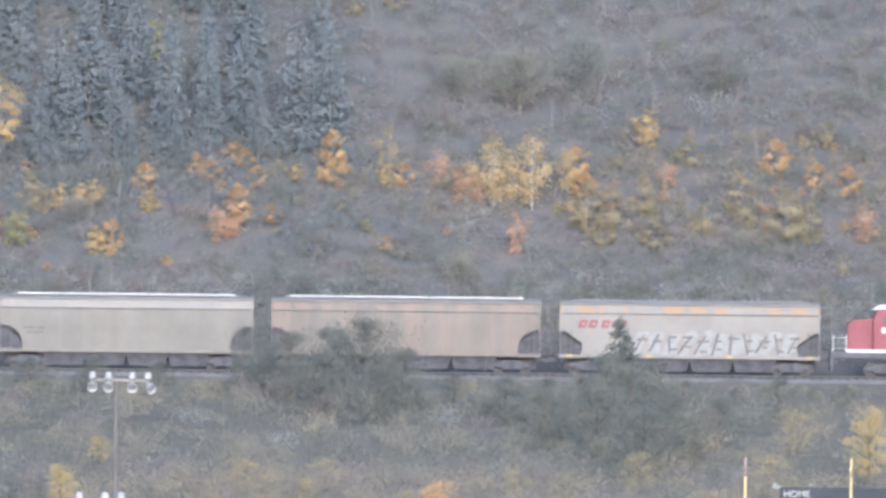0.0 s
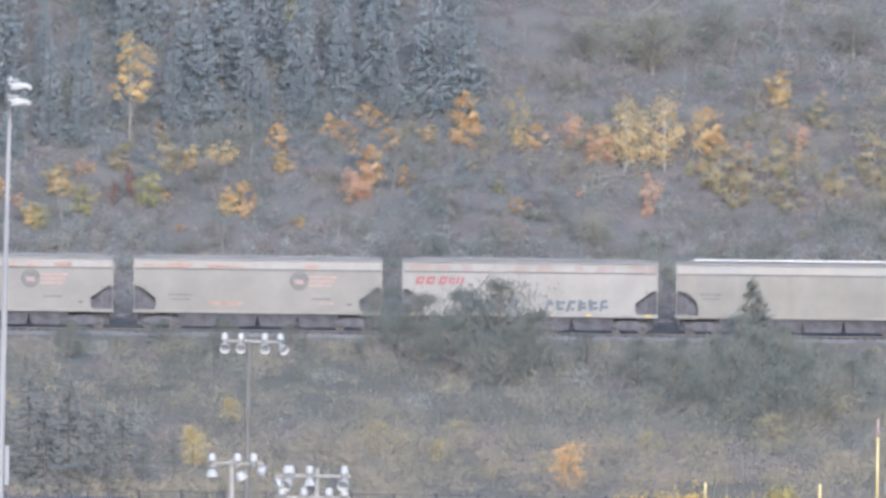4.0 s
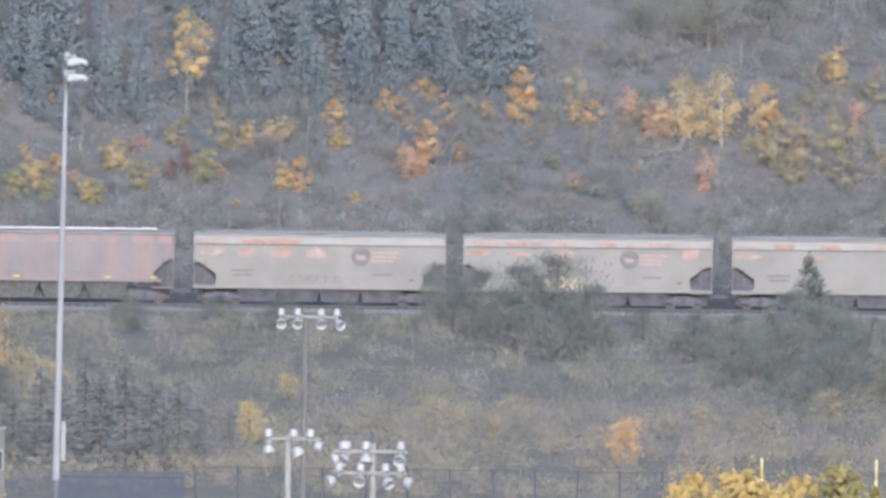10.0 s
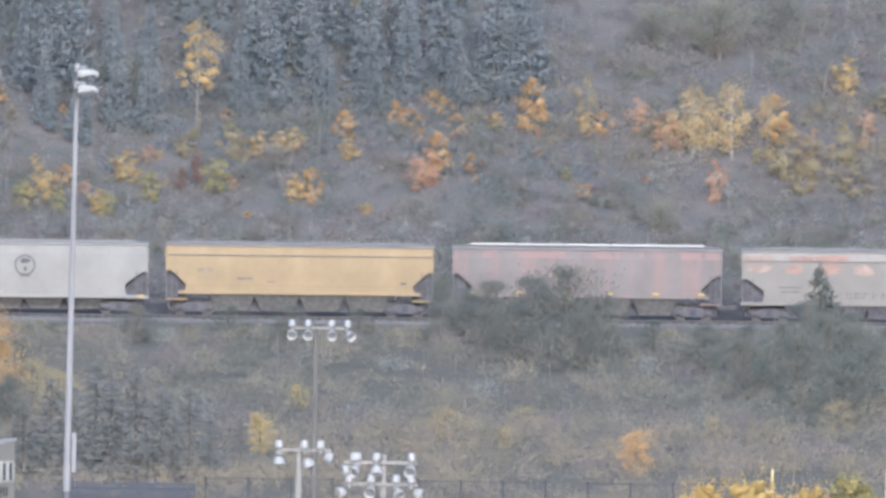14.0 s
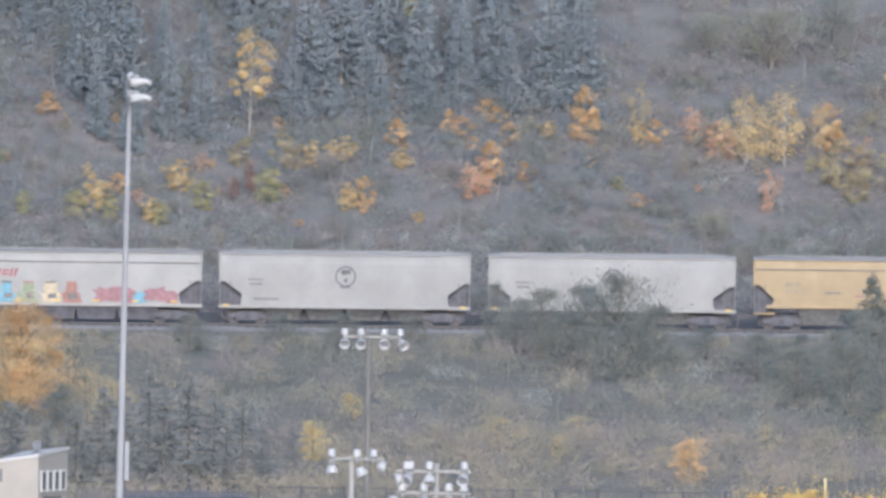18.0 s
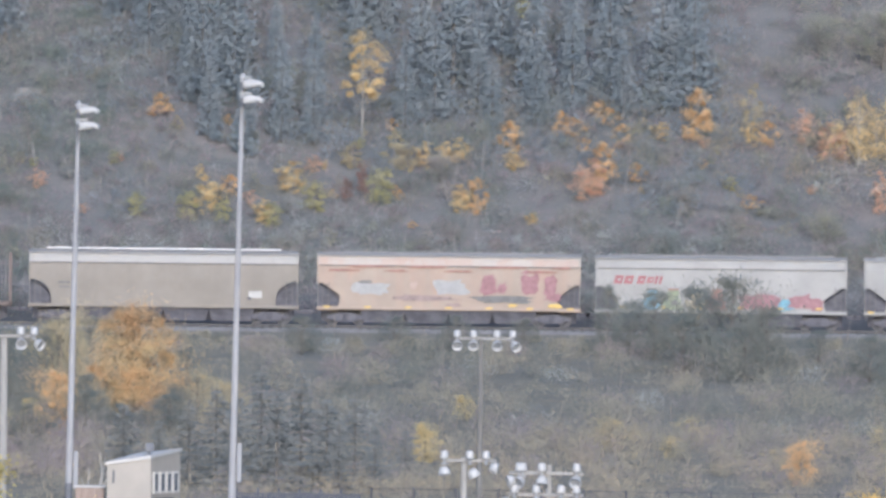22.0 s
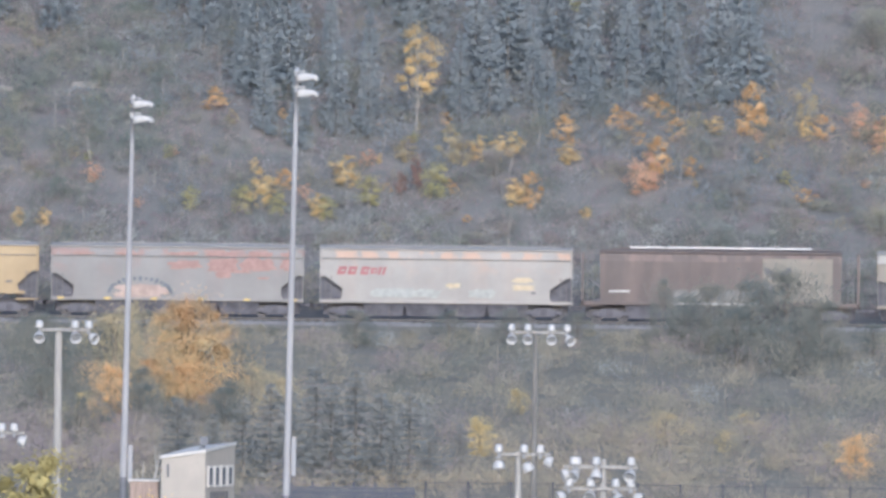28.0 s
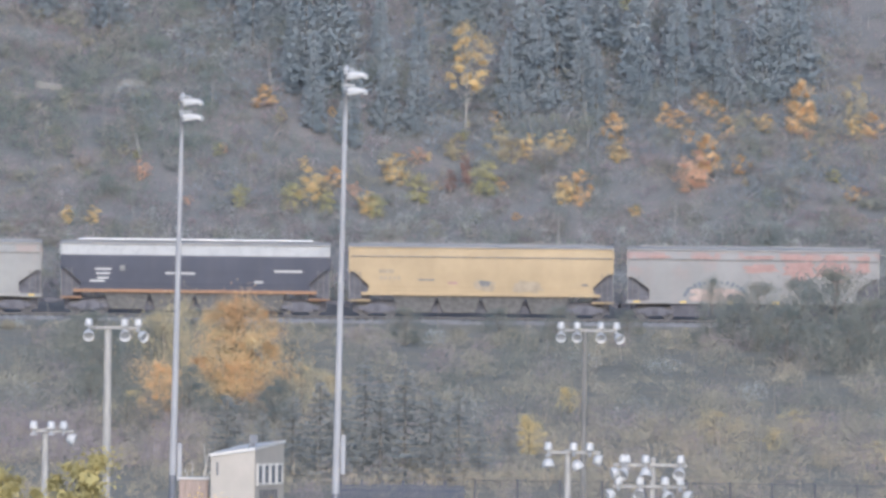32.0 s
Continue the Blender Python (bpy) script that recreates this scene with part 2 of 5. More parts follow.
DARKGREEN = foliage("dark_green_leaves", ((0.211, 0.272, 0.256), (0.292, 0.336, 0.279), (0.388, 0.39, 0.32)), 0.3, 0.5)
YELLOW = foliage("golden_yellow_leaves", ((0.9, 0.65, 0.32), (0.9, 0.69, 0.36), (0.78, 0.64, 0.4)), 0.8, 0.5)
ORANGE = foliage("orange_leaves", ((0.9, 0.57, 0.29), (0.9, 0.61, 0.32), (0.8, 0.6, 0.38)), 0.8, 0.5)
FADED = foliage("faded_yellow_leaves", ((0.57, 0.48, 0.3), (0.65, 0.54, 0.32), (0.53, 0.48, 0.36)), 0.6, 0.5)
LIME = foliage("yellow_green_leaves", ((0.57, 0.54, 0.27), (0.66, 0.59, 0.3), (0.52, 0.5, 0.33)), 0.6, 0.5)
PINKLEAF = foliage("salmon_leaves", ((0.86, 0.52, 0.36), (0.87, 0.57, 0.38), (0.75, 0.55, 0.42)), 0.8, 0.5)
AMBER = foliage("amber_gold_leaves", ((0.9, 0.54, 0.28), (0.82, 0.61, 0.33), (0.64, 0.54, 0.36)), 0.4, 0.5)
ASHGOLD = foliage("clear_gold_ash_leaves", ((0.88, 0.61, 0.23), (0.88, 0.65, 0.26), (0.78, 0.58, 0.25)), 0.8, 0.5)
ASHLIME = foliage("yellow_green_ash_leaves", ((0.58, 0.5, 0.22), (0.66, 0.55, 0.24), (0.48, 0.43, 0.22)), 0.8, 0.5)
HONEY = foliage("honey_yellow_leaves", ((0.74, 0.59, 0.3), (0.8, 0.63, 0.32), (0.64, 0.56, 0.35)), 0.6, 0.5)
FRONTFIR = foliage("hazed_olive_needles", ((0.258, 0.288, 0.296), (0.305, 0.317, 0.305), (0.385, 0.368, 0.33)), 0.5, 0.5)
RED = foliage("dull_red_leaves", ((0.389, 0.231, 0.2), (0.42, 0.273, 0.231), (0.357, 0.263, 0.231)), 0.8, 0.5)

rng = np.random.default_rng(7)


# ---- building blocks ----
def link(name, me, parent, label=""):
    ob = new(name, me)
    ob.parent = parent
    if label:
        tagged(ob, label)
    return ob


def part(name, bm, material, parent, label="", smooth=False):
    me = bpy.data.meshes.new(name)
    bm.to_mesh(me)
    bm.free()
    me.materials.append(material)
    if smooth:
        me.polygons.foreach_set("use_smooth", [True] * len(me.polygons))
    return link(name, me, parent, label)


def thing(name, label, category, m=None, group="", kind=""):
    ob = tagged(new(name), label, category, group, kind)
    if m is not None:
        ob.matrix_basis = m
    return ob


def box(bm, x0, x1, y0, y1, z0, z1, m=None):
    vs = [bm.verts.new((x, y, z)) for x in (x0, x1) for y in (y0, y1) for z in (z0, z1)]
    if m is not None:
        for v in vs:
            v.co = m @ v.co
    for f in ((0, 1, 3, 2), (4, 6, 7, 5), (0, 4, 5, 1), (2, 3, 7, 6), (0, 2, 6, 4), (1, 5, 7, 3)):
        bm.faces.new([vs[i] for i in f])
    return vs


def bevel(bm, width):
    bmesh.ops.bevel(bm, geom=bm.edges[:], offset=width, segments=1, affect="EDGES", profile=0.7)
    return bm


def boxed(x0, x1, y0, y1, z0, z1, width=0.0):
    bm = bmesh.new()
    box(bm, x0, x1, y0, y1, z0, z1)
    return bevel(bm, width) if width else bm


def tube(bm, a, b, ra, rb, n=8):
    a, b = Vector(a), Vector(b)
    q = (b - a).to_track_quat("Z", "Y")
    rings = []
    for p, r in ((a, ra), (b, rb)):
        rings.append([bm.verts.new(p + q @ Vector((r * math.cos(k * 2 * math.pi / n), r * math.sin(k * 2 * math.pi / n), 0))) for k in range(n)])
    for k in range(n):
        bm.faces.new((rings[0][k], rings[0][(k + 1) % n], rings[1][(k + 1) % n], rings[1][k]))
    bm.faces.new(rings[0][::-1])
    bm.faces.new(rings[1])
    return bm


def turned(bm, a, axis, profile, n=12):
    """A turned body: profile rows of (distance along axis, radius)."""
    a = Vector(a)
    q = Vector(axis).normalized().to_track_quat("Z", "Y")
    rings = [[bm.verts.new(a + q @ Vector((r * math.cos(k * 2 * math.pi / n), r * math.sin(k * 2 * math.pi / n), d))) for k in range(n)] for d, r in profile]
    for lo, hi in zip(rings, rings[1:]):
        for k in range(n):
            bm.faces.new((lo[k], lo[(k + 1) % n], hi[(k + 1) % n], hi[k]))
    bm.faces.new(rings[0][::-1])
    bm.faces.new(rings[-1])
    return bm


def loft(bm, rows):
    """Closed body through level rectangles: rows of (z, half length, half width)."""
    rings = []
    for z, hx, hy in rows:
        rings.append([bm.verts.new((sx * hx, sy * hy, z)) for sx, sy in ((-1, -1), (1, -1), (1, 1), (-1, 1))])
    for lo, hi in zip(rings, rings[1:]):
        for k in range(4):
            bm.faces.new((lo[k], lo[(k + 1) % 4], hi[(k + 1) % 4], hi[k]))
    bm.faces.new(rings[0][::-1])
    bm.faces.new(rings[-1])
    return bm


def plate(outline, y0, y1):
    """An upright plate: outline in (x, z), thick from y0 to y1."""
    bm = bmesh.new()
    a = [bm.verts.new((x, y0, z)) for x, z in outline]
    b = [bm.verts.new((x, y1, z)) for x, z in outline]
    bm.faces.new(a)
    bm.faces.new(b[::-1])
    for k in range(len(a)):
        bm.faces.new((a[k], b[k], b[(k + 1) % len(a)], a[(k + 1) % len(a)]))
    bmesh.ops.recalc_face_normals(bm, faces=bm.faces[:])
    return bm


def quads(name, corners, material):
    """A mesh of loose four-cornered leaves; corners has the shape (n, 4, 3)."""
    n = len(corners)
    me = bpy.data.meshes.new(name)
    me.vertices.add(4 * n)
    me.vertices.foreach_set("co", np.ascontiguousarray(corners, dtype=np.float32).ravel())
    me.loops.add(4 * n)
    me.loops.foreach_set("vertex_index", np.arange(4 * n, dtype=np.int32))
    me.polygons.add(n)
    me.polygons.foreach_set("loop_start", np.arange(0, 4 * n, 4, dtype=np.int32))
    me.update(calc_edges=True)
    me.materials.append(material)
    return me


BALL = bmesh.new()
bmesh.ops.create_icosphere(BALL, subdivisions=2, radius=1.0)
BALL_VERTS = np.array([v.co[:] for v in BALL.verts])
BALL_FACES = np.array([[v.index for v in f.verts] for f in BALL.faces])
BALL.free()


def cores(centres, radii):
    """Uneven lumps of dense growth that fill bushes and boughs, joined: one at each centre, with its radii (n, 3)."""
    n, v = len(centres), len(BALL_VERTS)
    ph = rng.uniform(0, 6.28, (n, 1, 3))
    b = BALL_VERTS[None]
    f = 1 + 0.16 * np.sin(3.1 * b[..., 0] + ph[..., 0]) + 0.14 * np.sin(4.3 * b[..., 2] + 2.2 * b[..., 1] + ph[..., 1]) + 0.12 * np.sin(5.7 * b[..., 1] - 3.0 * b[..., 0] + ph[..., 2])
    f = f * rng.uniform(0.86, 1.14, (n, v))
    pts = centres[:, None] + b * f[..., None] * radii[:, None]
    faces = (BALL_FACES[None] + (np.arange(n) * v)[:, None, None]).reshape(-1, 3)
    return pts.reshape(-1, 3), faces


def grown(name, corners, solid, material):
    """A mesh of loose four-cornered leaves over solid lumps; corners has the shape (n, 4, 3)."""
    pts, tris = solid
    n, k = len(corners), len(tris)
    me = bpy.data.meshes.new(name)
    me.vertices.add(4 * n + len(pts))
    me.vertices.foreach_set("co", np.concatenate([corners.reshape(-1, 3), pts]).astype(np.float32).ravel())
    me.loops.add(4 * n + 3 * k)
    me.loops.foreach_set("vertex_index", np.concatenate([np.arange(4 * n), tris.ravel() + 4 * n]).astype(np.int32))
    me.polygons.add(n + k)
    me.polygons.foreach_set("loop_start", np.concatenate([np.arange(0, 4 * n, 4), 4 * n + np.arange(0, 3 * k, 3)]).astype(np.int32))
    me.polygons.foreach_set("use_smooth", np.concatenate([np.zeros(n, bool), np.ones(k, bool)]))
    me.update(calc_edges=True)
    me.materials.append(material)
    return me


def outward(pts, centre, jitter=0.12):
    """The way each leaf faces: out from the middle of its bush, and up."""
    d = pts - centre
    d /= np.linalg.norm(d, axis=1)[:, None] + 1e-6
    d[:, 2] += 0.7
    d += rng.normal(size=d.shape) * jitter
    return d / np.linalg.norm(d, axis=1)[:, None]


def twigs(centres, width, length, way):
    """Slender leafy sprays round the centres, each along its way."""
    n = len(centres)
    b = np.cross(way, rng.normal(size=(n, 3)))
    b /= np.linalg.norm(b, axis=1)[:, None] + 1e-9
    w = (width * rng.uniform(0.6, 1.4, n))[:, None]
    ln = (length * rng.uniform(0.6, 1.4, n))[:, None]
    return np.stack([centres - way * ln * 0.4, centres + b * w * 0.5, centres + way * ln * 0.6, centres - b * w * 0.5], axis=1)


def leaves(centres, size, nor, long=1.6):
    """Leaf-shaped quads round the centres, each facing its way nor and turned at random in its plane."""
    n = len(centres)
    a = np.cross(nor, rng.normal(size=(n, 3)))
    a /= np.linalg.norm(a, axis=1)[:, None] + 1e-9
    b = np.cross(nor, a)
    s = (np.asarray(size) * rng.uniform(0.6, 1.4, n))[:, None]
    sag = nor * s * 0.25
    return np.stack([centres - a * s * long * 0.5 - sag, centres + b * s * 0.5, centres + a * s * long * 0.5 - sag, centres - b * s * 0.5], axis=1)


# ---- terrain ----
def lift(y):
    """Ground height along the line of sight: stadium flat, slope up to the railway, bluff behind."""
    return float(np.interp(y, (-400, 40, 330, 1340, 1590, 1596, 1599, 1608, 1612, 1725, 1800, 4200), (22.8, 22.8, 0, 0, 8.15, 8.2, 8.45, 8.45, 8.6, 70.7, 80, 95)))


def ground_z(x, y):
    z = lift(y)
    if 1345 < y < 1594:
        z += 0.7 * noise.noise((x * 0.05, y * 0.03, 0)) * min(1.0, (1594 - y) / 30)
    if y > 1613:
        z += min(1.0, (y - 1613) / 10) * (1.6 * noise.noise((x * 0.045, y * 0.05, 3)) + 0.5 * noise.noise((x * 0.2, y * 0.2, 5)))
    return z + 0.0019 * x * (1 if 1590 < y < 1640 else 0)


def build_ground():
    xs = np.concatenate([np.linspace(-2500, -140, 14), np.linspace(-120, 120, 97), np.linspace(140, 2500, 14)])
    ys = np.concatenate([np.linspace(-400, 1320, 30), np.linspace(1340, 1590, 51), [1596, 1599, 1603, 1608, 1612], np.linspace(1615, 1725, 56), np.linspace(1760, 4200, 20)])
    verts = [(float(x), float(y), ground_z(float(x), float(y))) for y in ys for x in xs]
    w = len(xs)
    faces = [(j * w + i, j * w + i + 1, (j + 1) * w + i + 1, (j + 1) * w + i) for j in range(len(ys) - 1) for i in range(w - 1)]
    me = bpy.data.meshes.new("ground")
    me.from_pydata(verts, [], faces)
    me.materials.append(GROUND)
    me.polygons.foreach_set("use_smooth", [True] * len(me.polygons))
    tagged(new("ground", me), "dry autumn grass and soil rising to a bluff", "ground", kind="structure")


RAIL_Z, TRACK_Y = 8.92, 1603.0


def build_track():
    bed = thing("railway_embankment", "grey crushed-stone ballast bed along the foot of the bluff", "embankment", kind="structure")
    bm = bmesh.new()
    rows = [(-5.5, -0.75), (-2.6, -0.22), (2.6, -0.22), (5.5, -0.6)]
    prev = None
    for i in range(121):
        x = -150 + i * 2.5
        ring = [bm.verts.new((x, TRACK_Y + y + 0.12 * noise.noise((x, y, 1)), RAIL_Z + z + 0.0019 * x + 0.05 * noise.noise((x * 0.7, y, 2)))) for y, z in rows]
        if prev:
            for k in range(3):
                bm.faces.new((prev[k], ring[k], ring[k + 1], prev[k + 1]))
        prev = ring
    part("ballast", bm, GRAVEL, bed)
    for y in (-0.75, 0.75):
        bm = bmesh.new()
        m = Matrix.Translation((0, TRACK_Y + y, RAIL_Z)) @ Matrix.Rotation(-0.0019, 4, "Y")
        box(bm, -150, 150, -0.035, 0.035, -0.04, 0, m)
        box(bm, -150, 150, -0.012, 0.012, -0.14, -0.04, m)
        box(bm, -150, 150, -0.075, 0.075, -0.16, -0.14, m)
        part("rail", bm, RAILSTEEL, bed, "worn steel rail")
    bm = boxed(-0.11, 0.11, -1.3, 1.3, -0.34, -0.165, 0.01)
    me = bpy.data.meshes.new("sleeper")
    bm.to_mesh(me)
    bm.free()
    me.materials.append(TIE)
    for i in range(200):
        x = -60 + i * 0.6
        ob = link("sleeper", me, bed)
        ob.matrix_basis = pose(x, TRACK_Y + random.uniform(-0.04, 0.04), RAIL_Z + 0.0019 * x, 0, 0, random.uniform(-1, 1))


build_ground()
build_track()


# ---- the train ----
def mesh_of(name, bm, material, smooth=False):
    me = bpy.data.meshes.new(name)
    bm.to_mesh(me)
    bm.free()
    me.materials.append(material)
    if smooth:
        me.polygons.foreach_set("use_smooth", [True] * len(me.polygons))
    return me


def side_frame_bm():
    outline = [(-1.25, 0.42), (-1.25, 0.62), (-0.75, 0.68), (-0.45, 0.86), (0.45, 0.86), (0.75, 0.68), (1.25, 0.62), (1.25, 0.42), (0.95, 0.36), (0.5, 0.24), (-0.5, 0.24), (-0.95, 0.36)]
    bm = plate(outline, -0.09, 0.09)
    for x in (-0.89, 0.89):
        turned(bm, (x, -0.14, 0.48), (0, 1, 0), [(0, 0.12), (0.05, 0.15), (0.28, 0.15)], 10)
    for x in (-0.16, 0.0, 0.16):
        turned(bm, (x, -0.11, 0.34), (0, 0, 1), [(0, 0.06), (0.38, 0.06)], 8)
    return bm


def wheelset_bm():
    bm = tube(bmesh.new(), (0, -1.0, 0), (0, 1.0, 0), 0.08, 0.08, 8)
    for s in (-1, 1):
        turned(bm, (0, s * 0.70, 0), (0, s, 0), [(0, 0.49), (0.03, 0.49), (0.035, 0.46), (0.13, 0.455), (0.13, 0.38), (0.09, 0.34), (0.09, 0.16), (0.14, 0.13)], 20)
        box(bm, -0.03, 0.03, s * 0.8 - 0.02, s * 0.8 + 0.02, 0.16, 0.36)
    return bm


SIDE_FRAME = mesh_of("side_frame", side_frame_bm(), UNDER)
WHEELSET = mesh_of("wheelset", wheelset_bm(), WHEELMAT)
# oversized bolster closes the gaps between wheels with the dark of the shade
BOLSTER = mesh_of("bolster", boxed(-1.2, 1.2, -0.62, 0.62, 0.3, 0.86, 0.03), UNDER)
FRONT_WHEELS, REAR_WHEELS = [], []


def truck_at(car, x):
    truck = link("truck", BOLSTER, car)
    truck.location = (x, 0, 0)
    for y in (-1.0, 1.0):
        link("side_frame", SIDE_FRAME, truck).location = (0, y, 0)
    for dx, group in ((0.89, FRONT_WHEELS), (-0.89, REAR_WHEELS)):
        w = link("wheelset", WHEELSET, truck)
        w.location = (dx, 0, 0.46)
        group.append(w)


def coupler_at(car, x, s):
    bm = boxed(min(x, x + s * 0.55), max(x, x + s * 0.55), -0.09, 0.09, 0.78, 0.98, 0.02)
    box(bm, min(x + s * 0.4, x + s * 0.72), max(x + s * 0.4, x + s * 0.72), -0.16, 0.13, 0.72, 1.02)
    part("coupler", bm, UNDER, car)


def ladder_bm(x0, x1, y, z0, z1, rungs):
    bm = bmesh.new()
    for x in (x0, x1):
        box(bm, x - 0.025, x + 0.025, y - 0.02, y + 0.02, z0, z1)
    for k in range(rungs):
        z = z0 + (k + 0.5) * (z1 - z0) / rungs
        box(bm, x0, x1, y - 0.015, y + 0.015, z - 0.015, z + 0.015)
    return bm


def covered_hopper(label, length, paint, roof=None, sill=None, style="plain", board=None, bays=4, band=True, curved=False, pale_bays=False):
    """A covered grain hopper: a car body with sloped ends, roof, sills, end frames and two trucks.
    Long side along x, rail tops at z = 0."""
    car = thing("covered_hopper_car", label, "freight car", group="hopper cars of the train")
    h = length / 2
    roof, sill = roof or paint, sill or paint
    if style == "plain":
        low, foot, knee, notch, peak = 1.14, 1.22, 2.05, 1.55, 2.9
    elif style == "high":
        low, foot, knee, notch, peak = 1.5, 1.58, 2.1, 1.4, 3.05
    else:
        low, foot, knee, notch, peak = 1.2, 1.3, 1.9, 1.3, 2.0
    side = 1.5
    if style == "box":
        rows = [(low, h - 1.3, side), (2.4, h - 1.28, side + 0.02), (4.1, h - 1.25, side), (4.55, h - 1.25, side - 0.1), (4.72, h - 1.25, side - 0.3)]
    else:
        rows = [(low, h - notch, side - 0.02), (knee, h - notch, side + 0.02), (peak - 0.08, h - 0.45, side + 0.04), (peak, h - 0.16, side + 0.04), (3.6, h - 0.12, side + 0.02), (4.08, h - 0.1, side - 0.02), (4.4, h - 0.1, side - 0.1), (4.66, h - 0.1, side - 0.22)]
        if style == "plain" and curved:
            rows[1:4] = [(1.75, h - notch, side + 0.01), (2.2, h - notch + 0.12, side + 0.02), (2.55, h - notch + 0.4, side + 0.03), (2.8, h - notch + 0.85, side + 0.04), (2.95, h - 0.16, side + 0.04)]
        else:
            rows[1:1] = [(low + 0.2, h - notch + 0.08, side - 0.01), (low + 0.45, h - notch, side)]
            rows[0] = (low, h - notch + 0.22, side - 0.02)
    part("body", loft(bmesh.new(), rows), paint, car)
    # roof with a lip that stands out over the sides
    rl = h - 1.22 if style == "box" else h
    part("roof", loft(bmesh.new(), [(4.66, rl - 0.05, 1.3), (4.68, rl, 1.42), (4.76, rl, 1.42), (4.9, rl - 0.02, 0.9), (4.93, rl - 0.05, 0.3)]), roof, car)
    part("hatch_trough", boxed(-rl + 0.8, rl - 0.8, -0.32, 0.32, 4.92, 5.0, 0.02), roof, car)
    if board:
        n = 5
        seg = (2 * rl - board * 2) / n
        for k in range(n):
            x = -rl + board + k * seg
            for s in (-1, 1):
                part("running_board", boxed(x + 0.03, x + seg - 0.03, s * 0.75 - 0.22, s * 0.75 + 0.22, 4.98, 5.06), GRATING, car, "bright white metal roof walkway")
    if band:
        for s in (-1, 1):
            y = s * (side + (0.02 if style != "box" else 0.03))
            # chord is greyed to draw the thin shadow line below the top band
            part("side_chord", boxed(-h + (1.3 if style == "box" else 0.14), h - (1.3 if style == "box" else 0.14), y - 0.05, y + 0.05, 4.02, 4.09, 0.015), SHADOWGREY if style != "box" else paint, car)
    for s in (-1, 1):
        y = s * (side + 0.05)
        part("side_sill", boxed(-h + (0.9 if style == "high" else 0.0), h - (0.9 if style == "high" else 0.0), y - 0.06, y + 0.06, low - 0.07, foot + 0.06, 0.02), sill, car)
        for e in (-1, 1):
            # end frame: corner post, ladder, end platform
            part("corner_post", boxed(e * (h - 0.1) - 0.07, e * (h - 0.1) + 0.07, y - 0.06, y + 0.05, peak - 0.1 if style != "box" else 1.1, 4.66), paint, car)
            part("ladder", ladder_bm(e * (h - 0.62) - 0.2, e * (h - 0.62) + 0.2, y, 1.15, peak if style != "box" else 4.3, 5 if style != "box" else 10), LADDERGREY, car)
            if style != "box":
                part("grab_post", boxed(e * (h - 0.1) - 0.05, e * (h - 0.1) + 0.05, y - 0.05, y + 0.04, 1.1, peak), LADDERGREY, car)
    for e in (-1, 1):
        part("end_platform", boxed(min(e * (h - 1.5), e * h), max(e * (h - 1.5), e * h), -1.45, 1.45, 1.0, 1.12, 0.02), sill, car)
        # slope sheet is blackened for the shade inside the open end
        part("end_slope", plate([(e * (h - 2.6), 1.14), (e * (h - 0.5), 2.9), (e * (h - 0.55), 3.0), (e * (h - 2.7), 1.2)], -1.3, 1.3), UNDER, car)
        # added plate fills the open end and stands for its shade
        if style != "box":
            part("end_bulkhead", plate([(e * (h - notch - 0.05), 1.13), (e * (h - notch - 0.05), knee), (e * (h - 0.5), peak - 0.1), (e * (h - 0.12), peak - 0.05), (e * (h - 0.12), 1.13)], -0.9, 0.9), UNDER, car, "dark plate added for the shade in the open car end")
        coupler_at(car, e * (h - 0.1), e)
        truck_at(car, e * (h - 1.95))
        part("stirrup", ladder_bm(e * (h - 0.35) - 0.2, e * (h - 0.35) + 0.2, -side - 0.05, 0.65, 1.1, 1), UNDER, car)
    # deeper than a real sill, so its black stands for shade below
    part("centre_sill", boxed(-h + 0.3, h - 0.3, -0.32, 0.32, 0.26, 1.1, 0.02), UNDER, car)
    span = 2 * (h - 3.0)
    for k in range(bays):
        x = -span / 2 + (k + 0.5) * span / bays
        w = span / bays * 0.52
        if style == "high" or pale_bays:
            rows = [(0.3, w * 0.68, 0.6), (0.5, w * 0.74, 0.7), (low, w * 0.98, 1.4)]
        else:
            # widened bays, drawn black to stand in for the shade under the car
            rows = [(0.2, w * 0.8, 0.9), (0.45, w * 0.88, 1.0), (low, w * 0.99, 1.42)]
        bm = loft(bmesh.new(), rows)
        for v in bm.verts:
            v.co.x += x
        bay = part("hopper_bay", bm, SHADOWGREY if style == "high" or pale_bays else UNDER, car)
        part("outlet_gate", boxed(x - 0.45, x + 0.45, -0.6, 0.6, 0.3, 0.42, 0.02), UNDER, bay)
    part("brake_cylinder", turned(bmesh.new(), (-h + 0.9, -0.9, 1.4), (1, 0, 0), [(0, 0.12), (0.05, 0.17), (0.5, 0.17), (0.55, 0.1)], 10), UNDER, car)
    return car


def mark(car, name, x, z, w, h, material, slant=0.0, y=-1.558, label=""):
    """A painted patch on the near side of a car, set a few millimetres proud of it."""
    part(name, plate([(x - w / 2 - slant * h / 2, z - h / 2), (x + w / 2 - slant * h / 2, z - h / 2), (x + w / 2 + slant * h / 2, z + h / 2), (x - w / 2 + slant * h / 2, z + h / 2)], y, y + 0.05), material, car, label)


def blob(car, name, x, z, rx, rz, material, y=-1.558, n=16, label=""):
    """An irregular sprayed patch with a ragged outline."""
    pts = []
    for k in range(n):
        a = k * 2 * math.pi / n
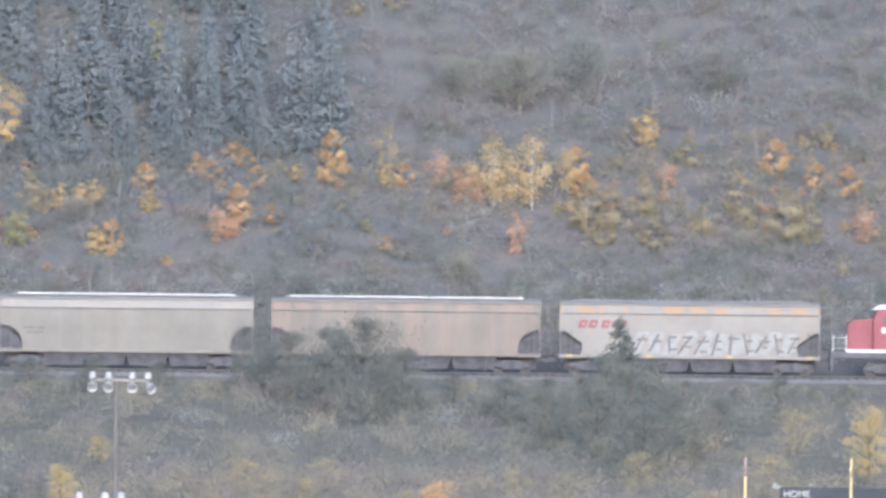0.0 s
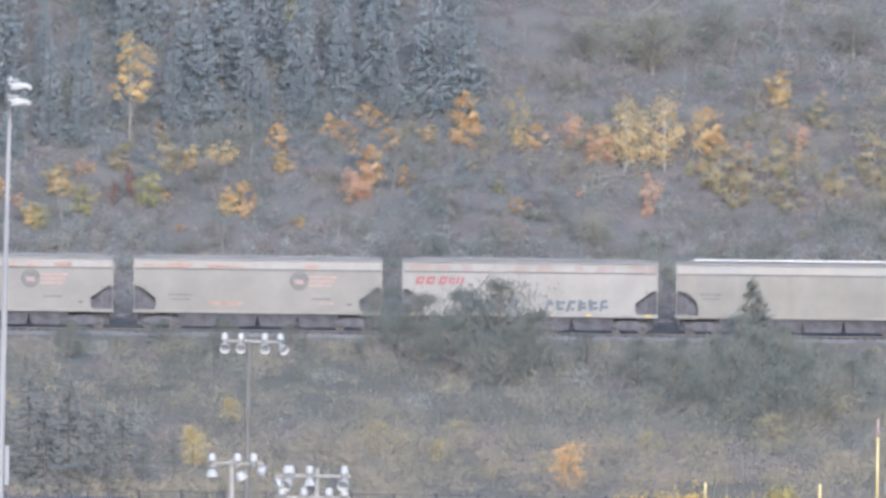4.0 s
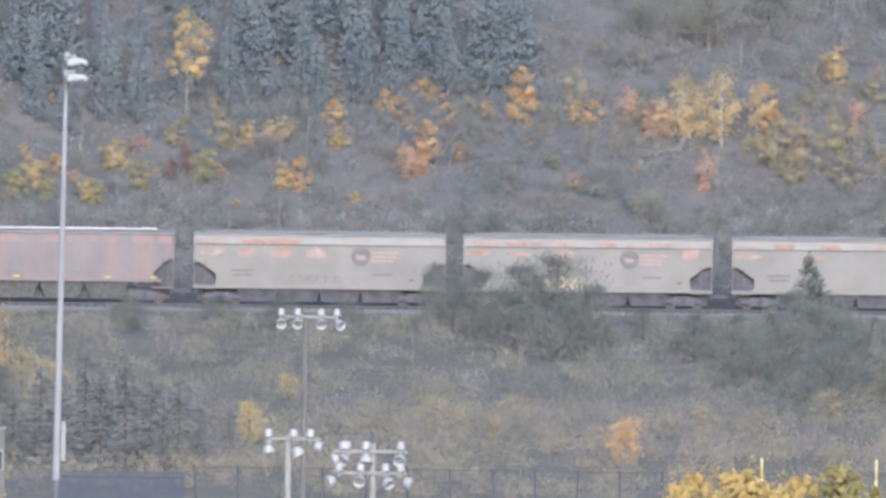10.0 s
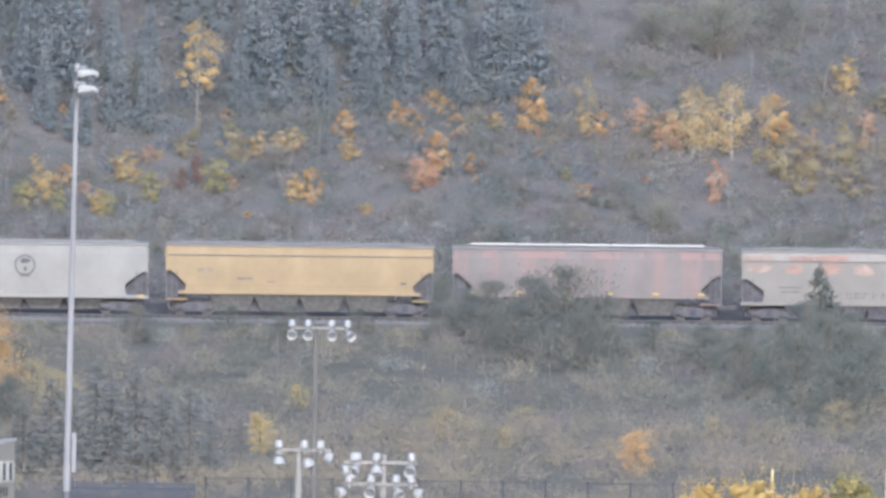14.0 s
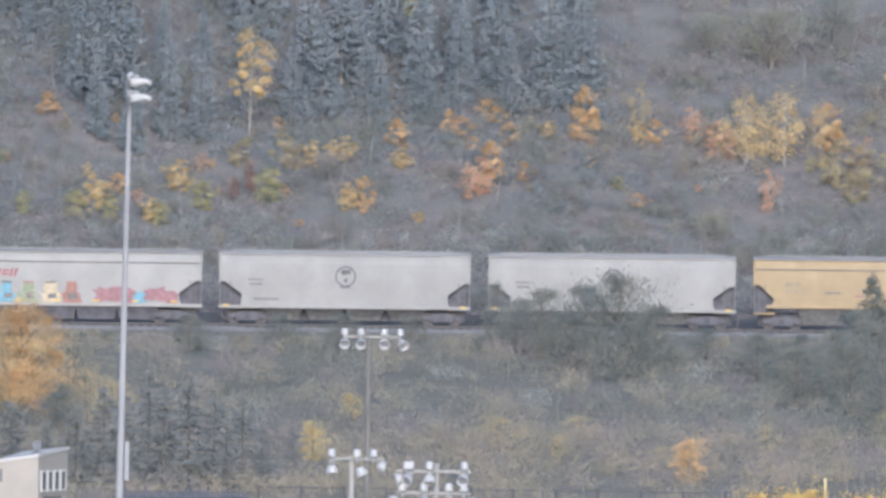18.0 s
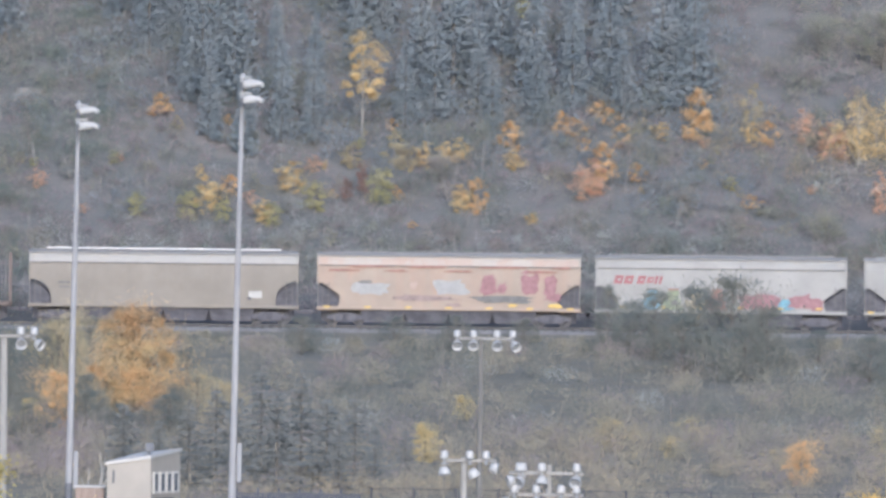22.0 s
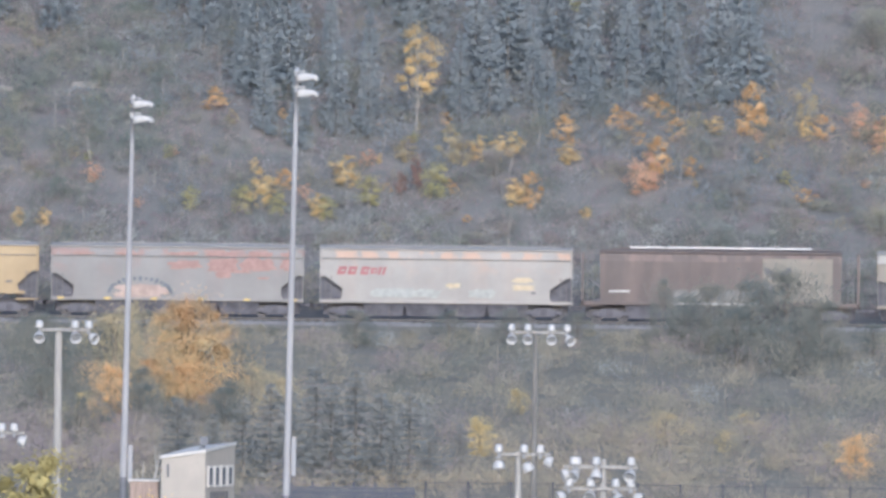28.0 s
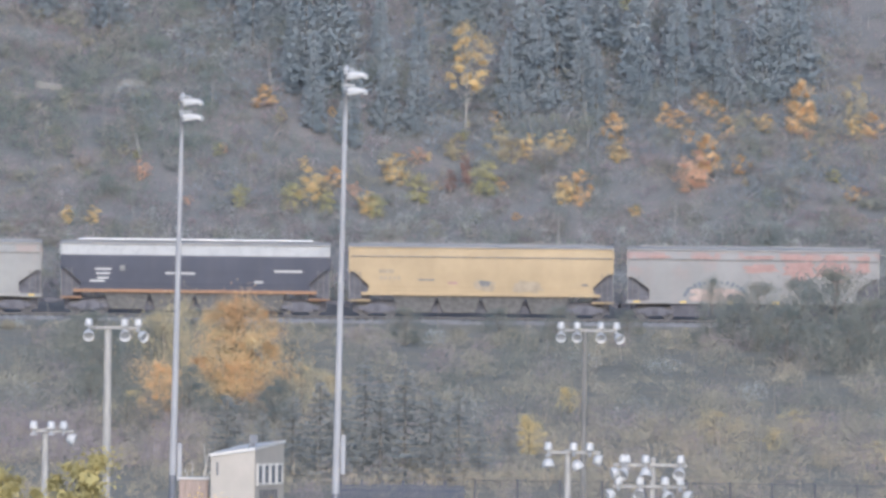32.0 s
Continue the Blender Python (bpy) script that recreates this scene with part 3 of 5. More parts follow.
        r = 1 + 0.45 * noise.noise((x * 3.1 + 1.7 * math.cos(a), z * 2.3 + 1.7 * math.sin(a), rx)) + (0.08 if k % 2 else -0.08)
        c, d = math.cos(a), math.sin(a)
        pts.append((x + rx * r * math.copysign(abs(c) ** 0.6, c), z + rz * r * math.copysign(abs(d) ** 0.6, d)))
    part(name, plate(pts, y, y + 0.05), material, car, label)


def word(car, name, text, x, z, size, material, shear=0.0, y=-1.562, bold=0.0):
    """Readable lettering, as a thin raised mesh."""
    cu = bpy.data.curves.new(name, "FONT")
    cu.body, cu.size, cu.extrude, cu.shear, cu.align_x, cu.offset = text, size, 0.003, shear, "CENTER", bold * size
    tmp = bpy.data.objects.new(name, cu)
    scene.collection.objects.link(tmp)
    dep = bpy.context.evaluated_depsgraph_get()
    me = bpy.data.meshes.new_from_object(tmp.evaluated_get(dep))
    bpy.data.objects.remove(tmp)
    me.materials.clear()
    me.materials.append(material)
    ob = link(name, me, car)
    ob.matrix_basis = pose(x, y, z, 90, 0, 0)
    return ob


def railway_mark(car, x, z):
    """Two slanted red groups that stand for the railway's painted name."""
    for dx, w in ((-1.42, 0.55), (-0.72, 0.55), (0.12, 0.52), (0.72, 0.42), (1.12, 0.18), (1.42, 0.18)):
        mark(car, "logo_bar", x + dx, z, w, 0.54 if abs(dx - 0.72) > 0.1 else 0.4, REDMARK, 0.3, label="slanted red logo block")
        if w > 0.3:
            mark(car, "logo_gap", x + dx + 0.04, z, w * 0.42, 0.14, car.children[0].data.materials[0], 0.3, -1.566)


def roundel(car, x, z, r, ring=GREYMARK, heavy=False):
    bm = bmesh.new()
    n = 24
    a = [[bm.verts.new((x + k * math.cos(i * 2 * math.pi / n), -1.566, z + k * math.sin(i * 2 * math.pi / n))) for i in range(n)] for k in (r, r * 0.86)]
    b = [[bm.verts.new((x + k * math.cos(i * 2 * math.pi / n), -1.51, z + k * math.sin(i * 2 * math.pi / n))) for i in range(n)] for k in (r, r * 0.86)]
    for i in range(n):
        j = (i + 1) % n
        bm.faces.new((a[0][i], a[0][j], a[1][j], a[1][i]))
        bm.faces.new((a[0][i], b[0][i], b[0][j], a[0][j]))
        bm.faces.new((a[1][i], a[1][j], b[1][j], b[1][i]))
    part("roundel_ring", bm, ring, car, "dark painted roundel ring")
    if heavy:
        blob(car, "roundel_shape", x, z + r * 0.42, r * 0.45, r * 0.24, ring)
        blob(car, "roundel_shape", x + 0.02, z - r * 0.35, r * 0.16, r * 0.2, ring)
        mark(car, "roundel_foot", x, z - r * 1.02, r * 1.0, r * 0.14, ring)
    else:
        part("roundel_disc", plate([(x + r * 0.87 * math.cos(i * math.pi / 12), z + r * 0.87 * math.sin(i * math.pi / 12)) for i in range(24)], -1.56, -1.5), DISCGREY, car, "dull grey painted disc")
        blob(car, "roundel_shape", x, z - r * 0.1, r * 0.5, r * 0.2, PINKMARK, -1.564)
        blob(car, "roundel_shape", x, z + r * 0.42, r * 0.4, r * 0.2, ring, -1.564)
        for k in range(3):
            mark(car, "faded_line", x + r + 0.95 - 0.1 * k, z + 0.28 - 0.28 * k, 1.9 - 0.2 * k, 0.15, PINKMARK)


def stencils(car, x, z, rows=2, w=1.4, material=GREYMARK):
    for k in range(rows):
        mark(car, "stencil_bar", x, z - 0.3 * k, w * (1 - 0.15 * k), 0.12, material)


def tag(car, x, z, w, h, count, material, seed, shear=0.25, pen=0.12, y=-1.558):
    """Spray-painted strokes that nobody could read."""
    r = random.Random(seed)
    for k in range(count):
        cx = x + (k + 0.5) * w / count
        hh = h * r.uniform(0.7, 1.05)
        mark(car, "spray_stroke", cx - 0.1, z + r.uniform(-0.06, 0.06), pen * r.uniform(0.7, 1.3), hh, material, shear * r.uniform(-0.6, 1.6), y)
        mark(car, "spray_stroke", cx + 0.12, z + hh * r.uniform(0.15, 0.45), w / count * r.uniform(0.4, 0.8), pen * 0.9, material, 0.2, y - 0.004)
        if r.random() < 0.6:
            mark(car, "spray_stroke", cx + 0.16, z - hh * r.uniform(0.1, 0.4), w / count * r.uniform(0.3, 0.6), pen * 0.8, material, 0.2, y - 0.008)


def reflectors(car, length, z=1.25, n=5, x0=0.7):
    for k in range(n):
        mark(car, "reflector", -length / 2 + x0 + k * (length - 2 * x0) / (n - 1), z, 0.42, 0.12, YELLOWMARK, y=-1.62)


PX = 26.2  # spacing unit of the train plan: 26.2 units to the metre


def L(a, b):
    return (b - a) / PX


CARS = []


def car_at(car, a, b):
    CARS.append((car, (a + b) / 2))
    return car


def build_train():
    pink = (0.27, 0.212, 0.19)
    c = car_at(covered_hopper("dirty white grain hopper with orange rust and grey graffiti", L(1372, 1834), car_paint("rusty_white_paint", (0.4, 0.382, 0.36), (0.38, 0.26, 0.17), 0.5, 0.12), GREY_ROOF), 1372, 1834)
    railway_mark(c, -5.8, 3.35)
    tag(c, -5.1, 2.05, 12.4, 1.75, 11, PALEPATCH, 6, 0.5, 0.62)
    tag(c, -4.9, 2.05, 12.4, 1.5, 12, GREYMARK, 16, 0.6, 0.16, -1.574)
    reflectors(c, L(1372, 1834), 1.2, 4)
    c = car_at(covered_hopper("tan grain hopper stained pink with a white roof walkway", L(862, 1340), car_paint("pinkish_tan_paint", (0.3, 0.272, 0.248), (0.31, 0.235, 0.2), 0.3, 0.5, 0.25), GREY_ROOF, board=1.2, curved=True), 862, 1340)
    stencils(c, -6.3, 2.75)
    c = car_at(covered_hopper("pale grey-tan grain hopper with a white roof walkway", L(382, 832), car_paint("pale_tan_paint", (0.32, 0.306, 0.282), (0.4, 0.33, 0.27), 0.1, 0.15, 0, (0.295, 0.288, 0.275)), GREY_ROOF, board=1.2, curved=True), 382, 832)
    stencils(c, -6.2, 2.7)
    c = car_at(covered_hopper("white grain hopper with red logo and blue graffiti", L(-102, 352), car_paint("white_paint_pink_rust", (0.4, 0.385, 0.365), pink, 0.45, 0.08), GREY_ROOF), -102, 352)
    railway_mark(c, -6.0, 3.45)
    word(c, "graffiti_word", "TOWER", -3.2, 1.35, 1.35, BLUEMARK, 0.3, bold=0.035)
    tag(c, 0.9, 1.85, 4.4, 0.95, 6, BLUEMARK, 9, 0.25, 0.24)
    reflectors(c, L(-102, 352), 1.2, 5)
    faded = [("faded white grain hopper with a painted roundel and pale pink stains", -577, -136, 0.28, 0.1, 2.6),
             ("faded white grain hopper with pink patches along its top", -1052, -611, 0.4, 0.3, 2.6),
             ("faded white grain hopper with pink patches and a cream spray tag", -1527, -1085, 0.5, 0.45, 2.6),
             ("faded white grain hopper with pink patches and black scribbles", -2004, -1557, 0.5, 0.75, 2.9)]
    stains = [[(-6.9, 4.28, 0.8, 0.13), (-5.2, 4.3, 0.7, 0.15), (-2.7, 4.25, 0.7, 0.12), (-1.4, 4.3, 0.5, 0.12), (3.6, 4.28, 0.6, 0.12), (-2.2, 1.75, 1.2, 0.12), (4.6, 1.8, 0.5, 0.1)],
              [(-7.2, 4.2, 0.8, 0.12), (-4.9, 4.28, 0.75, 0.16), (-1.7, 4.26, 0.65, 0.17), (1.5, 4.3, 0.5, 0.14), (2.9, 4.22, 0.3, 0.14), (5.0, 4.25, 0.6, 0.14), (-7.3, 3.6, 0.9, 0.15), (-3.0, 3.6, 0.7, 0.14)],
              [(-6.9, 4.3, 0.8, 0.2), (-4.9, 4.25, 0.8, 0.18), (-3.5, 4.28, 0.5, 0.12), (-1.6, 4.27, 0.75, 0.2), (1.4, 4.25, 0.6, 0.14), (2.9, 4.2, 0.3, 0.14), (4.8, 4.28, 0.9, 0.16), (-7.4, 3.65, 0.85, 0.17), (-4.6, 3.57, 0.72, 0.15), (-1.7, 3.6, 0.8, 0.3), (6.9, 3.75, 0.65, 0.42)],
              [(-7.3, 4.22, 1.15, 0.17), (-4.5, 4.25, 0.95, 0.16), (-2.4, 4.25, 1.1, 0.22), (-7.3, 3.57, 0.85, 0.26), (-5.0, 3.5, 0.55, 0.3), (-2.5, 3.55, 0.7, 0.36), (-0.25, 3.5, 0.65, 0.33)]]
    for i, (label, a, b, am, pa, ex) in enumerate(faded):
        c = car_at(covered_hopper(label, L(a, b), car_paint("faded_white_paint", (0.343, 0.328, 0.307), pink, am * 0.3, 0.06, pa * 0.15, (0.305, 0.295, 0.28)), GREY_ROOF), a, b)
        for k, (x, z, rx, rz) in enumerate(stains[i]):
            blob(c, "rust_stain", x, z, rx, rz, RUSTPINK if k % 3 else RUSTPALE, (-1.552 if z < 4.1 else -1.52) - 0.004 * (k % 4), 20, "faded pink-brown rust stain")
        roundel(c, 2.8, 3.3, 0.64)
        stencils(c, -5.2, 2.3, 2, 1.6)
        stencils(c, 4.3, 2.1, 1, 1.3)
        mark(c, "black_stencil", 6.2, 1.75, 0.35, 0.12, BLACKMARK)
        if i == 2:
            blob(c, "cream_spray_patch", -1.6, 1.62, 1.15, 0.45, CREAMMARK)
            for k in range(4):
                blob(c, "spray_dot", -2.3 + k * 0.55, 1.75 + 0.1 * (k % 2), 0.08, 0.1, BLACKMARK, -1.564, 8)
        if i == 3:
            tag(c, -2.2, 1.75, 3.6, 0.55, 6, GREYMARK, 3, 0.25, 0.07)
    c = car_at(covered_hopper("rust-streaked pink-grey grain hopper with a white roof walkway", L(-2515, -2037), car_paint("pink_grey_paint", (0.296, 0.27, 0.266), (0.29, 0.2, 0.19), 0.5, 0.75, 0.3), GREY_ROOF, style="high", board=1.2, bays=4, band=False), -2515, -2037)
    reflectors(c, L(-2515, -2037), 1.75, 6, 1.4)
    for a, b in ((-3022, -2547), (-7397, -6927)):
        c = car_at(covered_hopper("mustard yellow grain hopper with grey roof and hopper bays", L(a, b), car_paint("mustard_yellow_paint", (0.475, 0.366, 0.228), (0.4, 0.32, 0.2), 0.05, 0.06), GREY_ROOF, style="high"), a, b)
        mark(c, "stencil_bar", -6.4, 3.05, 1.0, 0.26, SMUDGE)
        for k in range(5):
            mark(c, "stencil_bar", -6.75 + 0.3 * k, 2.6, 0.2, 0.26, SMUDGE)
        stencils(c, -3.7, 2.5, 1, 1.1, GREYMARK)
        stencils(c, -1.9, 2.3, 1, 0.6, MAROON)
        mark(c, "black_stencil", 7.0, 2.25, 0.4, 0.14, BLACKMARK)
        if a < -4000:
            blob(c, "faint_spray_patch", 0.3, 2.15, 0.75, 0.34, SMUDGE)
            blob(c, "faint_spray_patch", 0.25, 2.3, 0.4, 0.2, GREYMARK, -1.566)
            blob(c, "faint_spray_patch", 3.2, 2.1, 1.0, 0.4, SMUDGE)
    for a, b in ((-3491, -3052), (-3967, -3521)):
        c = car_at(covered_hopper("clean white grain hopper with a black roundel", L(a, b), car_paint("clean_white_paint", (0.405, 0.4, 0.386), (0.4, 0.38, 0.35), 0.03, 0.03), car_paint("clean_white_roof", (0.44, 0.432, 0.418), (0.4, 0.38, 0.35), 0.0, 0.05), style="plain", pale_bays=True, band=False), a, b)
        roundel(c, 0.05, 3.25, 0.7, BLACKMARK, True)
        stencils(c, -6.0, 3.0, 2, 1.0)
        stencils(c, -5.3, 1.7, 1, 1.7)
        reflectors(c, L(a, b), 1.25, 2, 0.5)
    c = car_at(covered_hopper("white grain hopper with red logo and colourful graffiti figures", L(-4442, -3996), car_paint("white_paint", (0.435, 0.43, 0.415), (0.35, 0.3, 0.26), 0.06, 0.05), GREY_ROOF), -4442, -3996)
    railway_mark(c, -5.5, 3.3)
    for k, (x, m) in enumerate(((-4.7, TEAL), (-3.2, OLIVE), (-1.7, CREAMMARK), (-0.3, RUSTMARK))):
        blob(c, "spray_patch", x, 2.3, 0.42, 0.42, m, -1.558, 10, "rounded graffiti shape")
        blob(c, "spray_patch", x, 1.62, 0.68, 0.42, m, -1.562, 12)
        blob(c, "spray_patch", x + 0.1, 1.75, 0.3, 0.2, SHADOWGREY if k % 2 else GREYMARK, -1.566, 8)
        mark(c, "spray_patch", x, 2.66, 0.7, 0.12, BLACKMARK if k % 2 == 0 else RUSTMARK, 0, -1.566)
    for k, (x, w, m) in enumerate(((2.0, 1.2, MAROON), (3.1, 1.5, MAROON), (4.4, 0.9, TEAL), (5.4, 1.3, MAROON), (6.4, 0.9, MAROON))):
        blob(c, "spray_patch", x, 1.85 if w > 1 else 1.7, w * 0.62, 0.5 if w > 1 else 0.42, m, -1.558 - 0.004 * k)
    reflectors(c, L(-4442, -3996), 1.45, 6, 1.9)
    c = car_at(covered_hopper("cream grain hopper with heavy orange rust and maroon graffiti", L(-4934, -4467), car_paint("rusty_cream_paint", (0.47, 0.39, 0.325), (0.4, 0.25, 0.19), 0.2, 0.3, 0.4, (0.39, 0.355, 0.32)), GREY_ROOF), -4934, -4467)
    for k, (x, w, h, z, m) in enumerate(((-5.3, 2.3, 0.85, 2.5, PALEPATCH), (-5.6, 0.9, 0.2, 2.95, GREYMARK), (0.06, 2.5, 1.0, 2.65, PALEPATCH), (-1.65, 4.1, 0.36, 1.9, DUSKY), (0.3, 1.0, 0.22, 1.45, DUSKY), (3.8, 4.3, 0.5, 1.85, GREYMARK), (2.67, 1.05, 1.35, 2.8, MAROON), (3.6, 0.6, 0.7, 2.55, MAROON), (5.5, 1.2, 1.5, 2.85, MAROON), (5.6, 1.3, 0.24, 3.72, MAROON), (6.85, 0.8, 1.5, 2.75, MAROON), (7.1, 1.1, 0.5, 2.05, MAROON), (7.2, 0.9, 0.25, 1.45, YELLOWMARK), (4.3, 0.6, 0.2, 1.45, YELLOWMARK), (-2.4, 0.5, 0.6, 2.7, RUSTPALE))):
        blob(c, "spray_patch", x, z, w / 2, h / 2, m, -1.556 - 0.003 * k)
    for k, (x, w) in enumerate(((-7.2, 1.0), (-5.4, 1.4), (-3.6, 0.7), (-1.4, 1.3), (0.6, 0.9), (3.6, 1.6), (6.2, 1.1), (7.6, 0.7))):
        blob(c, "rust_streak", x, 4.0 if k % 2 else 3.72, w, 0.07, RUSTMARK, -1.6 if k % 2 else -1.592, 18, "thin rust-brown streak")
    reflectors(c, L(-4934, -4467), 1.25, 7)
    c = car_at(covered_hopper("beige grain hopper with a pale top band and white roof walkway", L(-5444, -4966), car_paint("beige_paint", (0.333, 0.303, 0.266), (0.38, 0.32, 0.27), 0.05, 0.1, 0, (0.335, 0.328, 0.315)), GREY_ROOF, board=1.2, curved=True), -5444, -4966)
    stencils(c, -6.6, 2.7, 2, 1.0)
    mark(c, "white_stencil", 6.2, 2.0, 0.9, 0.45, WHITEMARK)
    mark(c, "black_stencil", 5.8, 1.75, 0.25, 0.2, BLACKMARK, y=-1.566)
    c = car_at(covered_hopper("brown grain hopper with a tan leaf panel", L(-5967, -5474), car_paint("brown_paint", (0.175, 0.15, 0.143), (0.26, 0.19, 0.17), 0.2, 0.3), car_paint("brown_roof", (0.178, 0.155, 0.148), (0.26, 0.19, 0.17), 0.1, 0.2), style="box", board=2.0, band=False), -5967, -5474)
    mark(c, "tan_panel", 5.2, 2.9, 4.7, 2.9, car_paint("tan_panel_paint", (0.29, 0.272, 0.238), (0.3, 0.24, 0.2), 0.1, 0.2), label="tan painted panel")
    for s in (-1, 1):
        for k in range(2):
            z0 = 1.85 + k * 0.98
            pts = [(3.85 + s * a * 1.08, z0 + b * 1.2) for a, b in ((0.06, 0.0), (0.35, 0.08), (0.65, 0.22), (0.8, 0.42), (0.85, 0.68), (0.84, 0.82), (0.55, 0.72), (0.28, 0.58), (0.12, 0.38))]
            part("painted_leaf", plate(pts, -1.57, -1.5), BLACKMARK, c, "dark painted leaf shape")
    for k in range(5):
        mark(c, "spray_patch", -2.7 + k * 1.15, 1.8, 1.0, 0.75, GREYMARK, 0.1)
    mark(c, "white_spray_bar", -0.3, 1.25, 5.8, 0.2, WHITEMARK, y=-1.62)
    mark(c, "white_stencil", -6.8, 2.05, 1.4, 0.14, WHITEMARK, 0.4)
    c = car_at(covered_hopper("dirty white grain hopper with red logo and rust", L(-6430, -5982), car_paint("white_paint_rust", (0.415, 0.4, 0.38), (0.42, 0.29, 0.22), 0.5, 0.12, 0.3), GREY_ROOF), -6430, -5982)
    railway_mark(c, -5.6, 3.25)
    for x, z, w in ((5.1, 2.7, 1.4), (5.2, 2.2, 1.5), (0.5, 2.3, 1.0)):
        blob(c, "rust_patch", x, z, w / 2, 0.18, CREAMMARK)
    for k, (x, w) in enumerate(((-4.3, 0.8), (-2.9, 1.0), (-1.3, 0.9), (2.6, 0.9))):
        blob(c, "grey_spray_patch", x, 1.75, w, 0.32, FAINTGREY, -1.558 - 0.004 * k)
    mark(c, "black_stencil", 5.9, 1.85, 0.3, 0.14, BLACKMARK)
    c = car_at(covered_hopper("grey grain hopper with dull red patches and yellow reflectors", L(-6905, -6457), car_paint("grey_paint", (0.318, 0.312, 0.306), (0.3, 0.18, 0.16), 0.35, 0.1, 0.3), GREY_ROOF), -6905, -6457)
    for k, (x, z, w, h) in enumerate(((0.46, 3.5, 2.1, 0.5), (3.1, 3.55, 1.9, 0.85), (3.1, 2.9, 1.0, 0.55), (4.2, 3.1, 1.6, 0.2), (5.5, 3.55, 1.9, 0.85), (7.4, 3.6, 0.9, 0.7), (5.8, 2.65, 0.7, 0.14), (-6.4, 4.25, 1.2, 0.14), (-3.4, 4.22, 1.6, 0.12), (0.4, 4.25, 1.7, 0.22), (3.1, 4.25, 1.9, 0.36), (5.5, 4.27, 1.7, 0.34), (7.4, 4.25, 0.9, 0.3))):
        blob(c, "red_patch", x, z, w * 0.55, h * 0.55, DULLRED, (-1.552 if z < 4.1 else -1.52) - 0.004 * (k % 8), 18, "dull red painted patch")
    blob(c, "pink_spray_patch", -2.5, 1.72, 1.85, 0.42, RUSTPALE, -1.556, 20, "pinkish spray-painted patch")
    for k in range(17):
        a = math.pi * (k + 0.5) / 17
        mark(c, "spray_stroke", -2.5 - 2.1 * math.cos(a), 1.55 + 1.0 * math.sin(a), 0.22, 0.16 + 0.08 * (k % 3), BLUEMARK, 0.4 * math.cos(a * 3), -1.562)
    reflectors(c, L(-6905, -6457), 1.2, 6)
    c = car_at(covered_hopper("navy grain hopper with a white top band and orange sill", L(-7907, -7429), car_paint("navy_paint", (0.088, 0.093, 0.12), (0.11, 0.105, 0.115), 0.0, 0.15, 0, (0.34, 0.34, 0.338), 3.95), GREY_ROOF, car_paint("orange_sill_paint", (0.38, 0.225, 0.135), (0.2, 0.14, 0.1), 0, 0.2), style="high", board=1.2, band=False), -7907, -7429)
    stencils(c, -6.2, 3.0, 3, 1.1, WHITEMARK)
    for x, z, w in ((-1.0, 2.75, 2.0), (6.3, 2.95, 1.9), (4.3, 2.2, 0.6), (-6.6, 2.2, 1.0)):
        mark(c, "white_stencil", x, z, w, 0.13, WHITEMARK)
    blob(c, "white_dot", -4.9, 3.05, 0.18, 0.2, GREYMARK)
    c = car_at(covered_hopper("pale grey grain hopper with a stained top edge", L(-8385, -7939), car_paint("pale_grey_paint", (0.34, 0.337, 0.326), pink, 0.4, 0.1, 0.2), GREY_ROOF), -8385, -7939)
    reflectors(c, L(-8385, -7939), 1.2, 5)


def build_locomotive():
    loco = thing("diesel_locomotive", "red diesel locomotive with a white stripe along its walkway", "locomotive")
    part("underframe", boxed(-11, 11, -1.5, 1.5, 1.2, 1.7, 0.05), UNDER, loco)
    for s in (-1, 1):
        part("walkway_stripe", boxed(-10.0, 10.6, s * 1.53 - 0.04, s * 1.53 + 0.04, 1.62, 1.82, 0.01), LOCOWHITE, loco, "white stripe along the walkway edge")
    part("nose", plate([(-9.9, 1.8), (-9.9, 3.55), (-9.5, 3.8), (-7.9, 3.95), (-7.9, 1.8)], -1.0, 1.0), LOCORED, loco, "sloped red nose")
    part("cab", bevel(plate([(-8.2, 1.8), (-8.2, 3.9), (-7.9, 4.55), (-5.4, 4.6), (-5.4, 1.8)], -1.45, 1.45), 0.05), LOCORED, loco)
    part("cab_roof", bevel(plate([(-8.3, 4.5), (-7.7, 4.85), (-5.6, 4.85), (-5.2, 4.55)], -1.42, 1.42), 0.06), LOCOWHITE, loco, "pale cab roof")
    part("hood", boxed(-5.2, 10.2, -1.0, 1.0, 1.8, 4.6, 0.12), LOCORED, loco)
    for k in range(4):
        part("hood_door", boxed(-4.4 + 3 * k, -1.9 + 3 * k, -1.03, -0.99, 2.0, 3.9), LOCORED, loco)
    for x in (-7.5, -6.4):
        part("cab_window", boxed(x, x + 0.8, -1.48, -1.43, 3.5, 4.15, 0.02), GLASSDARK, loco, "dark cab side window")
    for k in range(3):
        part("number_bar", boxed(-7.6 + 0.45 * k, -7.3 + 0.45 * k, -1.475, -1.44, 2.95, 3.3), LOCOWHITE, loco, "white bar")
    part("fuel_tank", boxed(-3, 3, -1.35, 1.35, 0.4, 1.15, 0.1), UNDER, loco)
    part("handrail", ladder_bm(-10.9, -10.0, -1.45, 1.7, 2.8, 3), LOCOWHITE, loco)
    part("pilot", boxed(-11.1, -10.8, -1.45, 1.45, 0.35, 1.7, 0.04), UNDER, loco)
    coupler_at(loco, -11.0, -1)
    for x in (-7.4, 7.4):
        truck_at(loco, x)
    CARS.append((loco, 1838 + 11.6 * PX))


